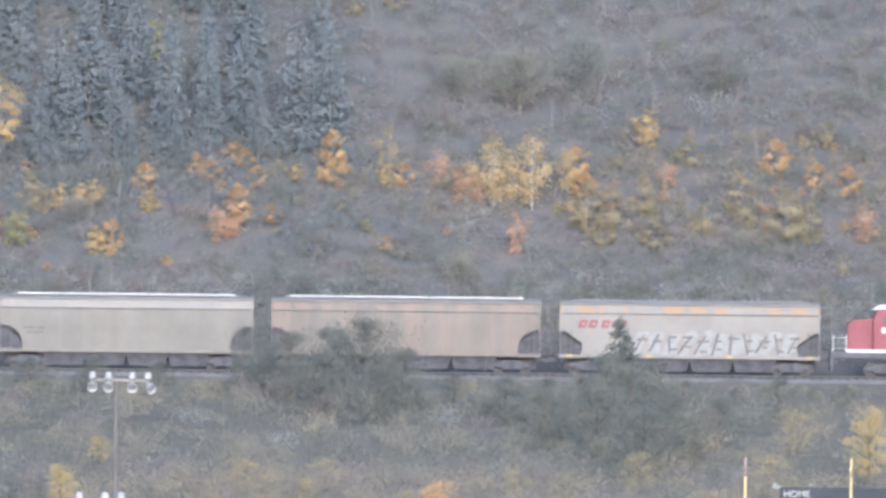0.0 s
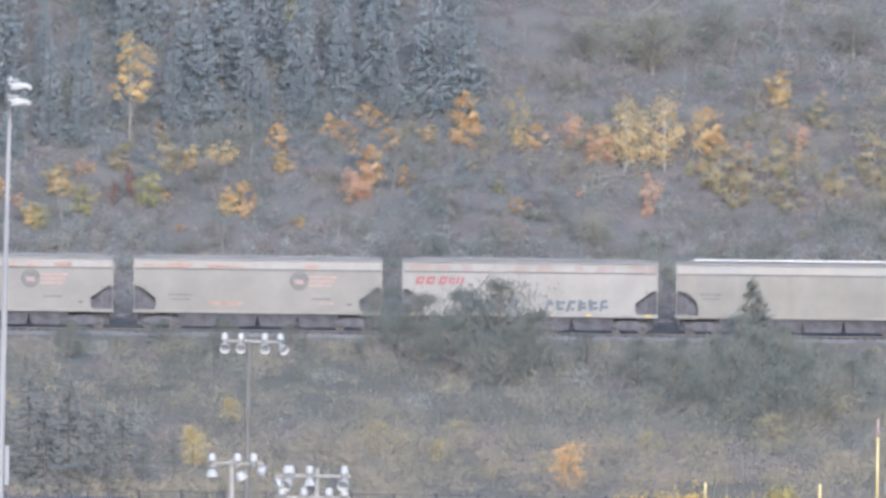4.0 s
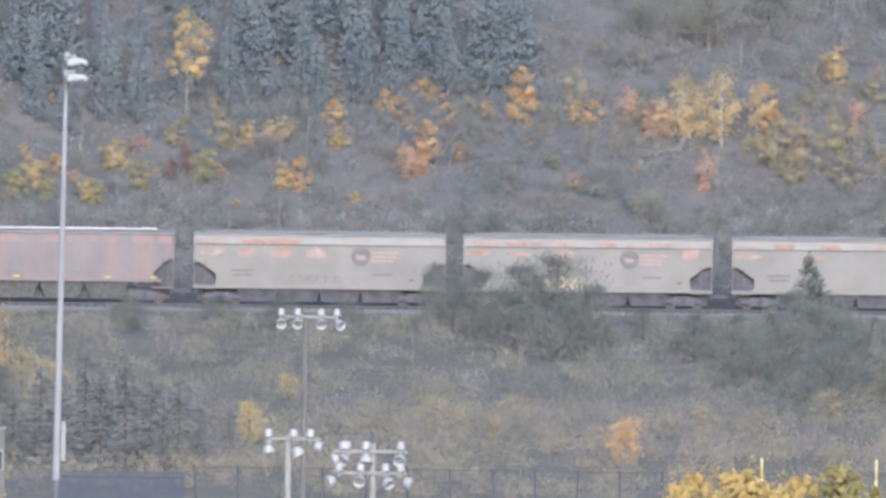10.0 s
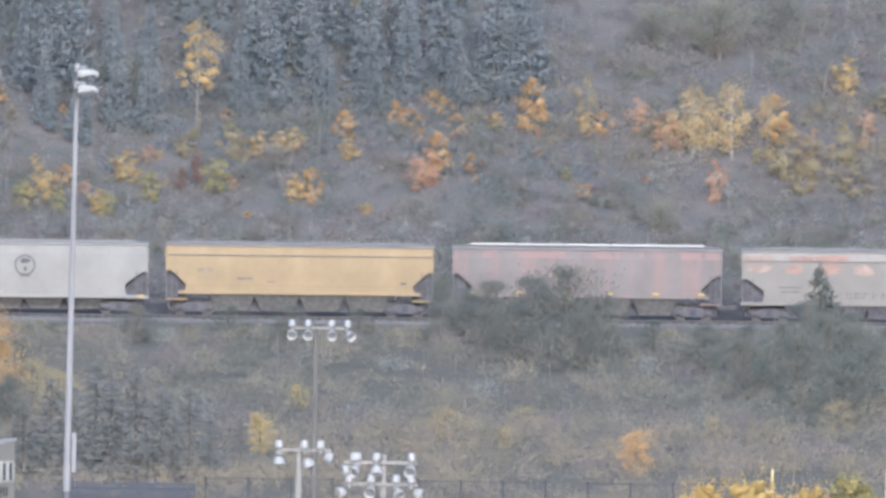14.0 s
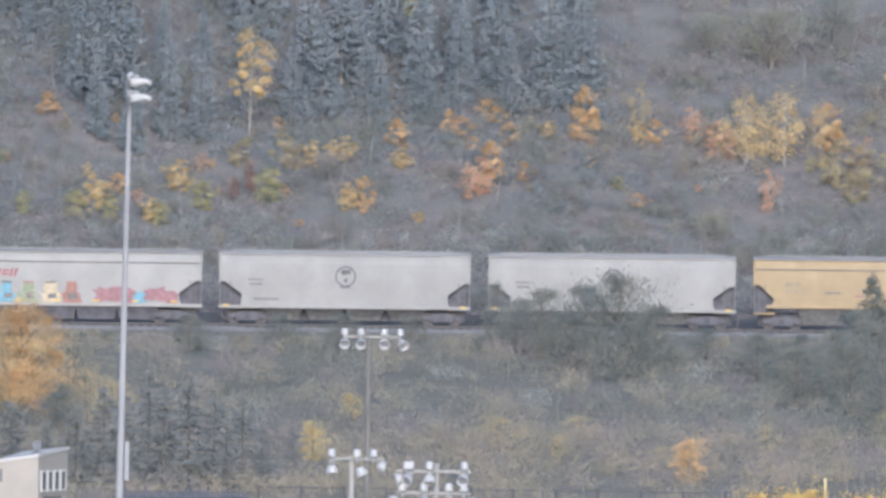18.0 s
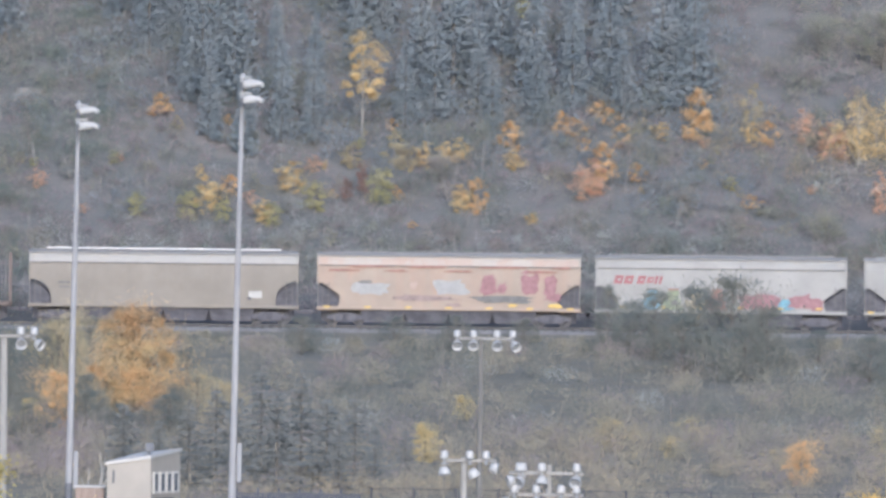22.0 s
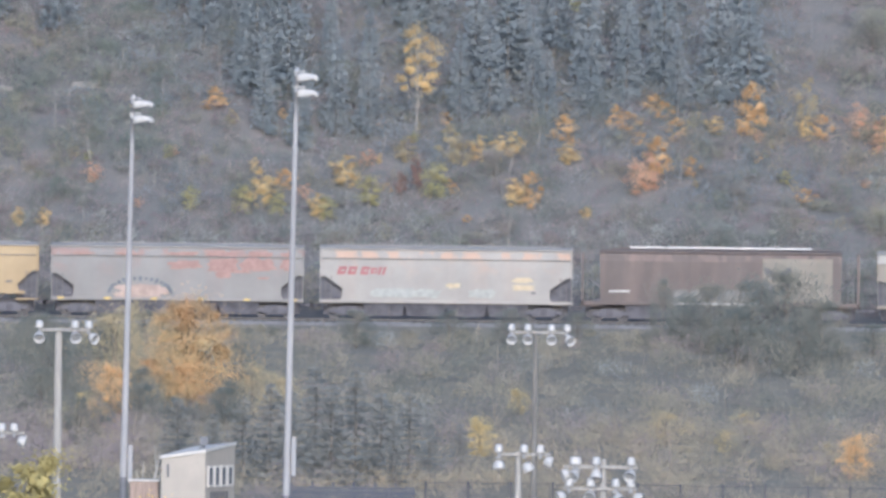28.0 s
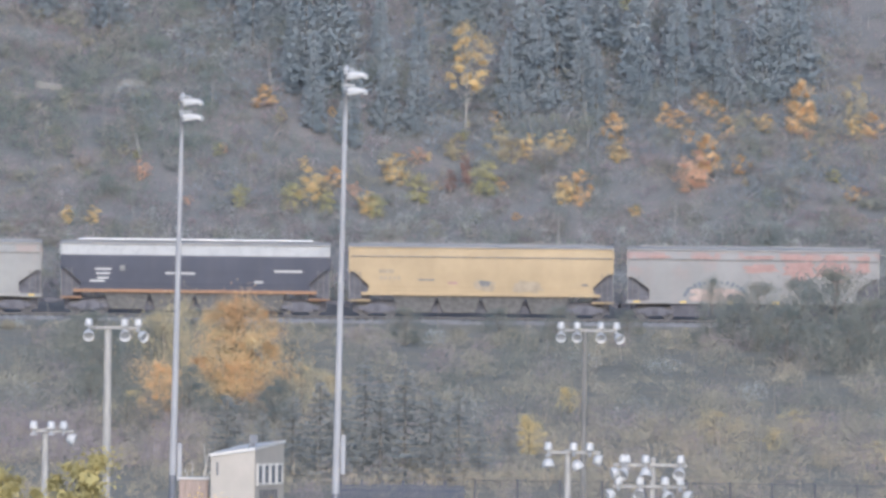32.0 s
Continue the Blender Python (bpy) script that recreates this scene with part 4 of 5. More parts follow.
GREY_ROOF = car_paint("grey_roof_paint", (0.37, 0.366, 0.356), (0.3, 0.26, 0.24), 0.1, 0.2)
build_train()
build_locomotive()


# ---- plants ----
def limb_bm(bm, a, b, ra, rb, wob=0.06):
    a, b = Vector(a), Vector(b)
    mid = a.lerp(b, 0.5) + Vector((random.uniform(-1, 1), random.uniform(-1, 1), random.uniform(-0.5, 0.5))) * (b - a).length * wob
    q = (b - a).to_track_quat("Z", "Y")
    rings = [[bm.verts.new(p + q @ Vector((r * math.cos(k * 1.0472), r * math.sin(k * 1.0472), 0))) for k in range(6)] for p, r in ((a, ra), (mid, (ra + rb) / 2), (b, rb))]
    for lo, hi in zip(rings, rings[1:]):
        for k in range(6):
            bm.faces.new((lo[k], lo[(k + 1) % 6], hi[(k + 1) % 6], hi[k]))
    bm.faces.new(rings[0][::-1])
    bm.faces.new(rings[-1])


def broadleaf(name, label, category, leaf, bark, width, clumps, per, leafsize, seed, low=0.25, spread=0.16, group="", spray=0.0, flat=0.75, stem=0.022, knot=(0.45, 0.85), core=0.0):
    """A tree or bush one metre tall: tapered trunk, limbs and an uneven crown of leaf clumps."""
    random.seed(seed)
    tree = thing(name, label, category, group=group)
    bm = bmesh.new()
    limb_bm(bm, (0, 0, -0.05), (0.0, 0.01, 0.93), stem, 0.004, 0.03)
    part("trunk", bm, bark, tree)
    bm = bmesh.new()
    centres, hearts, sizes = [], [], []
    for k in range(clumps):
        z = low + (0.95 - low) * (k + random.random()) / clumps
        swell = math.sin(math.pi * min(1.0, max(0.08, (z - low + 0.12) / (1.1 - low)))) ** 0.7
        ang, r = k * 2.4 + random.uniform(-0.5, 0.5), width * 0.5 * swell * random.uniform(0.35, 1.0)
        tip = Vector((r * math.cos(ang), r * math.sin(ang), z))
        limb_bm(bm, (0.01, 0, max(0.05, z - 0.12 - r * 0.5)), tip, stem * 0.4, 0.002)
        s = spread * random.uniform(0.4, 1.45) * max(0.4, min(width, 1.0))
        # every clump is a few ragged, level sprays of leaves
        for j in range(3):
            n = int(per * random.uniform(0.2, 0.43))
            heart = np.array(tip) + rng.normal(size=3) * np.array([1, 1, 0.6]) * s * 0.5
            wide = s * random.uniform(*knot)
            if core:
                hearts.append(heart)
                sizes.append(np.array([1.5, 1.5, 1.5 * flat]) * wide * core)
            centres.append(rng.normal(size=(n, 3)) * np.array([wide, wide, wide * flat * 0.8]) + heart)
    tagged(part("limb_work", bm, bark, tree), kind="stuff")
    pts = np.concatenate(centres)
    pts[:, 2] = np.clip(pts[:, 2], 0.02, None)
    if spray:
        shape = twigs(pts, leafsize * 0.5, leafsize * 2.0, outward(pts, np.array([0, 0, 0.3]), 0.35 if spray < 1 else 1.1))
    else:
        shape = leaves(pts, leafsize, outward(pts, np.array([0, 0, 0.5]), 0.5))
    link("crown", grown("crown", shape, cores(np.array(hearts), np.array(sizes)), leaf) if core else quads("crown", shape, leaf), tree)
    return tree


def conifer(name, label, leaf, width, seed, tiers=15, group="", loose=0.15):
    """A spruce one metre tall: straight trunk and drooping tiers of needled boughs."""
    random.seed(seed)
    tree = thing(name, label, "spruce", group=group)
    part("trunk", tube(bmesh.new(), (0, 0, -0.05), (0, 0, 0.97), 0.016, 0.003, 6), BARK, tree)
    rows = []
    for k in range(tiers):
        for j in range(7 if k < tiers * 0.7 else 5):
            z = min(0.95, 0.07 + 0.9 * (max(0.0, k + random.uniform(-loose, loose)) / tiers) ** 0.9)
            reach = width * 0.5 * (1 - z) ** 0.85 + 0.012
            ang, rr = random.uniform(0, 6.28), reach * random.uniform(0.6, 1.12)
            m = max(6, int(27 * rr / (width * 0.5)) + 5)
            d = np.linspace(0.08, 1.0, m) * rr
            side = rng.normal(size=m) * (0.025 + 0.2 * (rr - d))
            px = d * math.cos(ang) - side * math.sin(ang)
            py = d * math.sin(ang) + side * math.cos(ang)
            pz = z - d * 0.35 + 0.25 * d * d / max(rr, 0.02) + rng.normal(size=m) * (0.008 + 0.012 * loose)
            rows.append(np.stack([px, py, np.clip(pz, 0.01, None)], axis=1))
    rows.append(np.array([[0, 0, 0.96], [0, 0, 0.985], [0.004, 0, 1.0]]))
    pts = np.concatenate(rows)
    axis = pts * np.array([0, 0, 1])
    link("crown", quads("crown", twigs(pts, 0.013 if loose > 1 else 0.017, 0.053 if loose > 1 else 0.055, outward(pts, axis + np.array([0, 0, 0.08]), 0.3 + 0.25 * loose)), leaf), tree)
    return tree


def put(proto, x, y, size, fat=1.0, dz=-0.05):
    z = ground_z(x, y) + dz
    own = proto.scale  # copy_thing keeps the first one's scale, so divide it out
    return copy_thing(proto, Matrix.LocRotScale((x, y, z), Euler((0, 0, random.uniform(0, 6.28))), (size * fat / own.x, size * fat / own.y, size / own.z)))


def brush(name, label, leaf, spots, per, leafsize, thin=0.36, loose=0.4):
    """A tangle of low bushes, joined: spots are rows of (x, y, height, radius)."""
    n = len(spots)
    base = np.array([[x, y, ground_z(x, y)] for x, y, _, _ in spots])
    hts, rad = np.array([s[2] for s in spots]), np.array([s[3] for s in spots])
    which = np.repeat(np.arange(n), int(per * 0.72))
    d = rng.normal(size=(len(which), 3))
    d[:, 1] -= 0.25
    d[:, 2] += 0.2
    d /= np.linalg.norm(d, axis=1)[:, None]
    d *= rng.uniform(0.45, 1.08, len(which))[:, None]
    lump = 1 + 0.3 * np.sin(which * 1.7 + 3.1 * d[:, 0]) * np.cos(which * 0.9 + 2.7 * d[:, 1])
    pts = base[which].copy()
    pts[:, 0] += d[:, 0] * rad[which] * lump
    pts[:, 1] += d[:, 1] * rad[which] * lump
    pts[:, 2] += (0.4 + 0.55 * d[:, 2] * lump) * hts[which]
    mid = base[which] + np.stack([0 * which, 0 * which, 0.25 * hts[which]], axis=1)
    way = outward(pts, mid, loose)
    stem = rng.random(len(which)) < 0.5
    # half of them slender twigs, half small leaves that lie along the outside of the bush
    me = quads(name, np.concatenate([twigs(pts[stem], leafsize * thin * 0.6, leafsize * 1.4, way[stem]), leaves(pts[~stem], leafsize * 0.42, way[~stem], 1.3)]), leaf)
    tagged(new(name, me), label, "brush", kind="stuff")


def stalks(name, label, material, spots):
    """Thin bare stems standing in the brush, joined: spots are rows of (x, y, height)."""
    m = len(spots)
    p = np.array([[x, y, ground_z(x, y)] for x, y, _ in spots])
    hts = np.array([s[2] for s in spots])
    lean = rng.normal(size=(m, 2)) * 0.12 * hts[:, None]
    top = p + np.stack([lean[:, 0], lean[:, 1], hts], axis=1)
    w = 0.02 + 0.008 * hts
    out = []
    for k in range(3):
        a = k * math.pi * 2 / 3
        o0 = np.stack([w * math.cos(a), w * math.sin(a), 0 * w], axis=1)
        o1 = np.stack([w * math.cos(a + 2.094), w * math.sin(a + 2.094), 0 * w], axis=1)
        out.append(np.stack([p + o0, p + o1, top + o1 * 0.4, top + o0 * 0.4], axis=1))
    tagged(new(name, quads(name, np.concatenate(out), material)), label, "dead stems", kind="stuff")


def scatter(n, x0, x1, y0, y1, h0, h1, fat, seed, keep=None):
    """Bush places; beside the ballast the brush stays low."""
    r = np.random.default_rng(seed)
    rows = []
    while len(rows) < n:
        x, y = r.uniform(x0, x1), r.uniform(y0, y1)
        if keep and not keep(x, y):
            continue
        h = r.uniform(h0, h1)
        if 1535 < y < 1592:
            h = min(h, float(np.interp(y, (1535, 1590), (2.4, 0.4))))
        rows.append((x, y, h, h * fat * r.uniform(0.7, 1.3)))
    return rows


def patchy(seed, level):
    return lambda x, y: noise.noise((x * 0.07, y * 0.07, seed)) > level


def build_brush():
    brush("hillside_brush", "grey-green brush covering the bluff", OLIVELEAF, scatter(1800, -52, 52, 1613, 1664, 0.6, 1.6, 0.9, 1), 130, 0.24, 0.28, 0.7)
    brush("hillside_brush", "large grey-green bushes on the bluff", OLIVELEAF, scatter(260, -52, 52, 1614, 1662, 1.5, 2.8, 0.6, 19), 330, 0.22, 0.28, 0.8)
    brush("hillside_brush", "bare russet-brown brush on the bluff", BROWNLEAF, scatter(640, -52, 52, 1613, 1664, 0.8, 2.0, 0.75, 2, patchy(4, -0.1)), 150, 0.22, 0.26, 0.8)
    brush("hillside_brush", "silver-grey willow brush on the bluff", SAGE, scatter(230, -52, 52, 1614, 1660, 0.8, 2.2, 0.6, 3, patchy(9, 0.05)), 190, 0.18, 0.28, 0.8)
    brush("hillside_brush", "dark blue-green undergrowth among the spruces", SPRUCE, scatter(480, -36, 10, 1637, 1666, 1.0, 2.6, 0.75, 12), 130, 0.25, 0.3, 0.7)
    brush("hillside_brush", "dark blue-green young spruce growth below the forest", SPRUCE, scatter(230, -40, 12, 1625, 1640, 0.8, 2.0, 0.7, 31, patchy(5, 0.05)), 150, 0.22, 0.3, 0.7)
    brush("hillside_brush", "dark blue-green bushes on the open side of the bluff", DARKGREEN, scatter(240, -54, -32, 1624, 1662, 0.9, 2.3, 0.7, 33, patchy(8, -0.05)), 150, 0.22, 0.3, 0.7)
    brush("hillside_brush", "faded yellow-tan brush on the bluff", TANLEAF, scatter(200, 8, 50, 1620, 1642, 0.8, 2.2, 0.6, 14, patchy(7, 0.0)), 150, 0.2, 0.28, 0.8)
    brush("hillside_brush", "dark green bushes on the bluff", DARKGREEN, scatter(170, -52, 52, 1615, 1650, 1.2, 2.6, 0.6, 20, patchy(3, 0.0)), 260, 0.22, 0.28, 0.8)
    brush("trackside_brush", "silver-grey brush beside the tracks", SAGE, scatter(230, -52, 52, 1613.5, 1624, 0.8, 2.0, 0.55, 4), 190, 0.18, 0.28, 0.8)
    brush("trackside_brush", "dark green brush beside the tracks", DARKGREEN, scatter(190, -52, 52, 1613.5, 1622, 0.9, 2.1, 0.6, 13), 170, 0.2, 0.28, 0.8)
    brush("hillside_brush", "low brown undergrowth on the bluff", BROWNLEAF, scatter(2300, -52, 52, 1613, 1658, 0.4, 1.0, 1.25, 15), 60, 0.22, 0.32, 0.8)
    brush("slope_brush", "low grey-green cover on the slope below the railway", THICKET, scatter(520, -46, 46, 1400, 1592, 0.5, 1.2, 1.3, 5), 110, 0.24, 0.26, 0.8)
    brush("slope_brush", "grey-green bushes on the slope below the railway", THICKET, scatter(175, -46, 46, 1400, 1590, 1.6, 3.0, 0.75, 17), 620, 0.22, 0.26, 0.8)
    brush("slope_brush", "dark green bushes on the slope", BUSHGREEN, scatter(120, -46, 46, 1430, 1588, 1.6, 3.4, 0.75, 7, patchy(6, -0.1)), 620, 0.22, 0.26, 0.8)
    brush("slope_brush", "silver-grey bushes on the slope below the railway", SAGE, scatter(36, -46, 46, 1440, 1590, 1.2, 2.2, 0.75, 6), 450, 0.19, 0.26, 0.8)
    brush("slope_brush", "brown bushes on the slope", BROWNLEAF, scatter(85, -46, 46, 1420, 1588, 1.3, 2.6, 0.75, 16), 480, 0.2, 0.26, 0.8)
    brush("meadow_brush", "straw-coloured brush at the foot of the slope", TANLEAF, scatter(330, -42, 42, 1345, 1450, 0.7, 1.6, 0.9, 8, patchy(12, -0.15)), 130, 0.22, 0.26, 0.7)
    brush("meadow_brush", "tall straw-coloured bushes at the foot of the slope", TANLEAF, scatter(85, -42, 42, 1350, 1440, 1.4, 2.4, 0.8, 18), 360, 0.2, 0.26, 0.8)
    brush("meadow_brush", "brown brush at the foot of the slope", BROWNLEAF, scatter(140, -42, 42, 1345, 1460, 1.2, 2.4, 0.8, 9), 290, 0.2, 0.26, 0.8)
    brush("meadow_brush", "olive brush behind the stadium fence", THICKET, scatter(130, -42, 42, 1345, 1440, 1.2, 2.6, 0.8, 10), 330, 0.21, 0.26, 0.8)
    brush("meadow_brush", "bare brown brush below the orange poplar", BROWNLEAF, scatter(85, -45, -29.5, 1392, 1446, 1.1, 2.0, 1.0, 31), 380, 0.21, 0.26, 0.8)
    r = np.random.default_rng(11)
    stalks("dead_stems", "pale dead stems in the brush", DEADGREY, [(r.uniform(-60, 60), r.uniform(1614, 1665), r.uniform(1.0, 3.4)) for _ in range(420)])
    stalks("dead_stems", "grey dead stems on the slope", BARK, [(r.uniform(-55, 55), r.uniform(1350, 1588), r.uniform(1.0, 2.8)) for _ in range(300)])


def build_trees():
    golden = broadleaf("aspen", "small aspen in golden yellow autumn leaf", "aspen", YELLOW, PALEBARK, 0.8, 12, 170, 0.029, 1, 0.1, 0.17, flat=0.75, stem=0.008, knot=(0.3, 0.75))
    amber = broadleaf("aspen", "small aspen in bright orange autumn leaf", "aspen", ORANGE, PALEBARK, 0.85, 12, 170, 0.029, 2, 0.1, 0.17, flat=0.75, stem=0.008, knot=(0.3, 0.75))
    faded = broadleaf("aspen", "aspen with thin faded yellow leaves", "aspen", FADED, PALEBARK, 0.8, 12, 146, 0.028, 3, 0.1, 0.17, flat=0.75, stem=0.008, knot=(0.3, 0.75))
    lime = broadleaf("aspen", "bushy aspen in yellow-green leaf", "aspen", LIME, BARK, 0.95, 12, 156, 0.03, 4, 0.1, 0.17, flat=0.75, stem=0.008, knot=(0.3, 0.75))
    salmon = broadleaf("aspen", "aspen bush in salmon-orange leaf", "aspen", PINKLEAF, PALEBARK, 0.85, 12, 163, 0.029, 5, 0.1, 0.17, flat=0.75, stem=0.008, knot=(0.3, 0.75))
    ruddy = broadleaf("shrub", "dull red autumn shrub on the bluff", "shrub", RED, BARK, 0.6, 14, 80, 0.0346, 6, 0.3, 0.15)
    # (x, y, height, fatness) for each colour on the bluff
    plan = [
        (golden, [(-20.8, 1629, 2.1, 1.1), (-26.4, 1626, 2.6, 0.8), (-26.2, 1628, 1.3, 1.3), (-22.6, 1625, 1.6, 0.9), (-11.6, 1632, 1.8, 0.8), (-10.2, 1632, 1.7, 0.9), (-9.2, 1632.5, 1.6, 1.1), (-9.0, 1626, 1.8, 1.0), (4.6, 1635, 1.1, 1.4), (-43, 1623, 1.2, 0.9), (-41.2, 1623, 1.2, 0.9), (28.8, 1639, 2.6, 0.9), (10.8, 1635, 1.5, 0.9), (-5.5, 1631, 1.3, 1.2)]),
        (amber, [(-24.9, 1629, 1.3, 1.2), (-5.8, 1633.5, 1.9, 1.1), (-8.0, 1626, 2.3, 0.8), (-2.2, 1635, 1.6, 0.9), (-1.4, 1634.6, 1.3, 1.3), (0.4, 1637.5, 1.3, 1.1), (1.0, 1636.8, 1.2, 1.1), (2.0, 1634, 1.4, 1.1), (0.7, 1628, 2.9, 0.8), (7.2, 1636, 3.4, 0.7), (7.0, 1635, 2.2, 1.0), (12.0, 1635, 1.7, 0.9), (23.9, 1635, 2.6, 0.9), (24.4, 1633, 1.6, 1.2), (26.2, 1631.5, 1.2, 1.2), (3.0, 1628.4, 1.3, 0.9), (37.8, 1635.8, 2.4, 1.0), (40.5, 1634.5, 1.9, 0.9), (42.8, 1634.5, 1.7, 1.2), (-29.9, 1637.5, 1.4, 1.3)]),
        (salmon, [(0.0, 1627, 2.4, 0.9), (-0.6, 1626.6, 1.8, 1.0), (14.5, 1635.5, 2.3, 0.7), (16.3, 1633.5, 2.2, 0.9), (17.0, 1633, 1.8, 0.8), (19.8, 1627, 2.7, 0.55), (43.7, 1628.5, 2.4, 0.8), (-38.1, 1628, 1.2, 0.9), (30.2, 1634, 1.8, 0.7)]),
        (faded, [(-13.6, 1632.6, 2.4, 0.9), (-16.6, 1632.4, 1.6, 1.1), (-12.6, 1631.8, 1.6, 0.9), (24.6, 1629, 3.3, 0.9), (26.4, 1628.6, 3.0, 0.9), (25.6, 1627, 2.0, 1.0), (29.2, 1626.5, 1.9, 1.2), (31.6, 1637, 1.9, 1.2), (35.2, 1630, 3.3, 0.9), (38.4, 1628.4, 3.6, 0.9), (39.8, 1628.2, 2.8, 0.9), (42.1, 1624.6, 1.5, 0.8), (41.2, 1640, 1.8, 0.9), (32.8, 1628, 2.3, 0.9), (11.0, 1637.6, 3.0, 0.5), (11.3, 1656.4, 1.4, 1.0), (8.7, 1656, 1.3, 1.0), (28.6, 1631, 2.6, 0.8)]),
        (lime, [(-19.0, 1626.6, 1.9, 1.1), (-14.4, 1627.4, 2.3, 0.95), (-22.0, 1624.6, 1.5, 0.9), (-31.3, 1626, 1.4, 1.0), (-27.6, 1625, 1.9, 0.9), (-7.6, 1655.4, 1.8, 1.4), (-5.2, 1651, 2.6, 0.8), (-25.2, 1625.4, 1.4, 0.9)]),
        (ruddy, [(-15.8, 1628, 2.3, 0.6), (-16.9, 1627.6, 1.5, 0.8)]),
    ]
    for proto, rows in plan:
        for k, (x, y, h, fat) in enumerate(rows):
            h = h * 1.02 + 0.3
            if k == 0:
                proto.matrix_basis = Matrix.LocRotScale((x, y, ground_z(x, y) - 0.05), None, (h * fat, h * fat, h))
            else:
                put(proto, x, y, h, fat)
    # saplings and single leafy sprays between them
    r = random.Random(17)
    for k in range(66):
        x, y = r.uniform(-40, 46), r.gauss(1632, 4.2)
        if y > 1623:
            put(r.choice((golden, amber, amber, faded, salmon, lime)), x, y, r.uniform(0.55, 1.25), r.uniform(0.8, 1.5))
    tall = broadleaf("aspen", "tall narrow aspen in golden leaf before dark spruces", "aspen", YELLOW, PALEBARK, 0.4, 19, 210, 0.0135, 24, 0.38, 0.115, flat=1.0, stem=0.006, knot=(0.3, 0.75))
    tall.matrix_basis = Matrix.LocRotScale((-16.0, 1635.5, ground_z(-16.0, 1635.5) - 0.1), None, (6.9, 6.9, 8.0))
    grove = broadleaf("aspen", "full-crowned aspen in soft gold on the bluff", "aspen", YELLOW, PALEBARK, 0.75, 26, 75, 0.019, 23, 0.15, 0.15, flat=0.8, stem=0.012)
    grove.matrix_basis = Matrix.LocRotScale((18.2, 1632.0, ground_z(18.2, 1632.0) - 0.05), None, (3.9, 3.9, 5.2))
    for x, y, h, fat in ((20.9, 1632, 5.5, 0.8), (19.4, 1632.6, 4.0, 0.7), (23.4, 1634, 3.4, 0.8), (16.6, 1633.2, 3.0, 0.7)):
        put(grove, x, y, h, fat)
    silver = broadleaf("willow", "large grey-green willow on the bluff", "willow", OLIVELEAF, BARK, 1.0, 22, 202, 0.0238, 22, 0.2, 0.2, spray=0.5)
    silver.matrix_basis = Matrix.LocRotScale((20.0, 1645.0, ground_z(20.0, 1645.0)), None, (4.6, 4.6, 4.6))
    for x, y, h in ((24.5, 1648, 3.6), (15.5, 1647, 3.2), (34, 1647, 3.8), (-10.5, 1630, 2.0), (5.0, 1621, 2.0), (16, 1623, 2.2)):
        put(silver, x, y, h)
    # dark spruces on the upper bluff
    s1 = conifer("spruce", "dark blue-green spruce on the bluff", SPRUCE, 0.44, 31, 16, loose=1.6)
    s2 = conifer("spruce", "slender dark blue-green spruce on the bluff", SPRUCE, 0.34, 32, 18, loose=1.6)
    s1.matrix_basis = Matrix.LocRotScale((-27.5, 1640, ground_z(-27.5, 1640)), None, (8, 8, 8))
    s2.matrix_basis = Matrix.LocRotScale((-8.0, 1639, ground_z(-8.0, 1639)), None, (7, 7, 7))
    r = random.Random(5)
    for k in range(104):
        y = r.uniform(1638.5, 1668)
        x = r.uniform(-36, 8) if k < 95 else r.uniform(-50, 46)
        if -19 < x < -13 and y < 1639 or x > 8 and y < 1650 or x < -35 and y < 1648:
            continue
        put(s1 if r.random() < 0.5 else s2, x, y, r.uniform(5.0, 9.5), r.uniform(0.85, 1.2))
    for x, y, h in ((-26.5, 1635, 7.0), (-24.0, 1634, 6.5), (-21.5, 1636, 7.0), (-19.3, 1635.5, 6.5), (-13.0, 1637, 6.5), (-11.0, 1638, 7.0), (-7.0, 1636.5, 5.5), (-4.0, 1637, 6.0), (-1.5, 1638.5, 7.0), (2.0, 1638, 6.0), (4.5, 1639.5, 6.5)):
        put(s1 if r.random() < 0.5 else s2, x, y, h, r.uniform(0.9, 1.2))
    # trees and bushes in front of the track
    bush = broadleaf("bush", "large dark green bush in front of the railway", "bush", BUSHGREEN, BARK, 1.0, 26, 190, 0.0235, 41, 0.12, 0.17, spray=1.0)
    bush.matrix_basis = Matrix.LocRotScale((9.2, 1552, ground_z(9.2, 1552) - 0.1), None, (6.2, 6.2, 6.2))
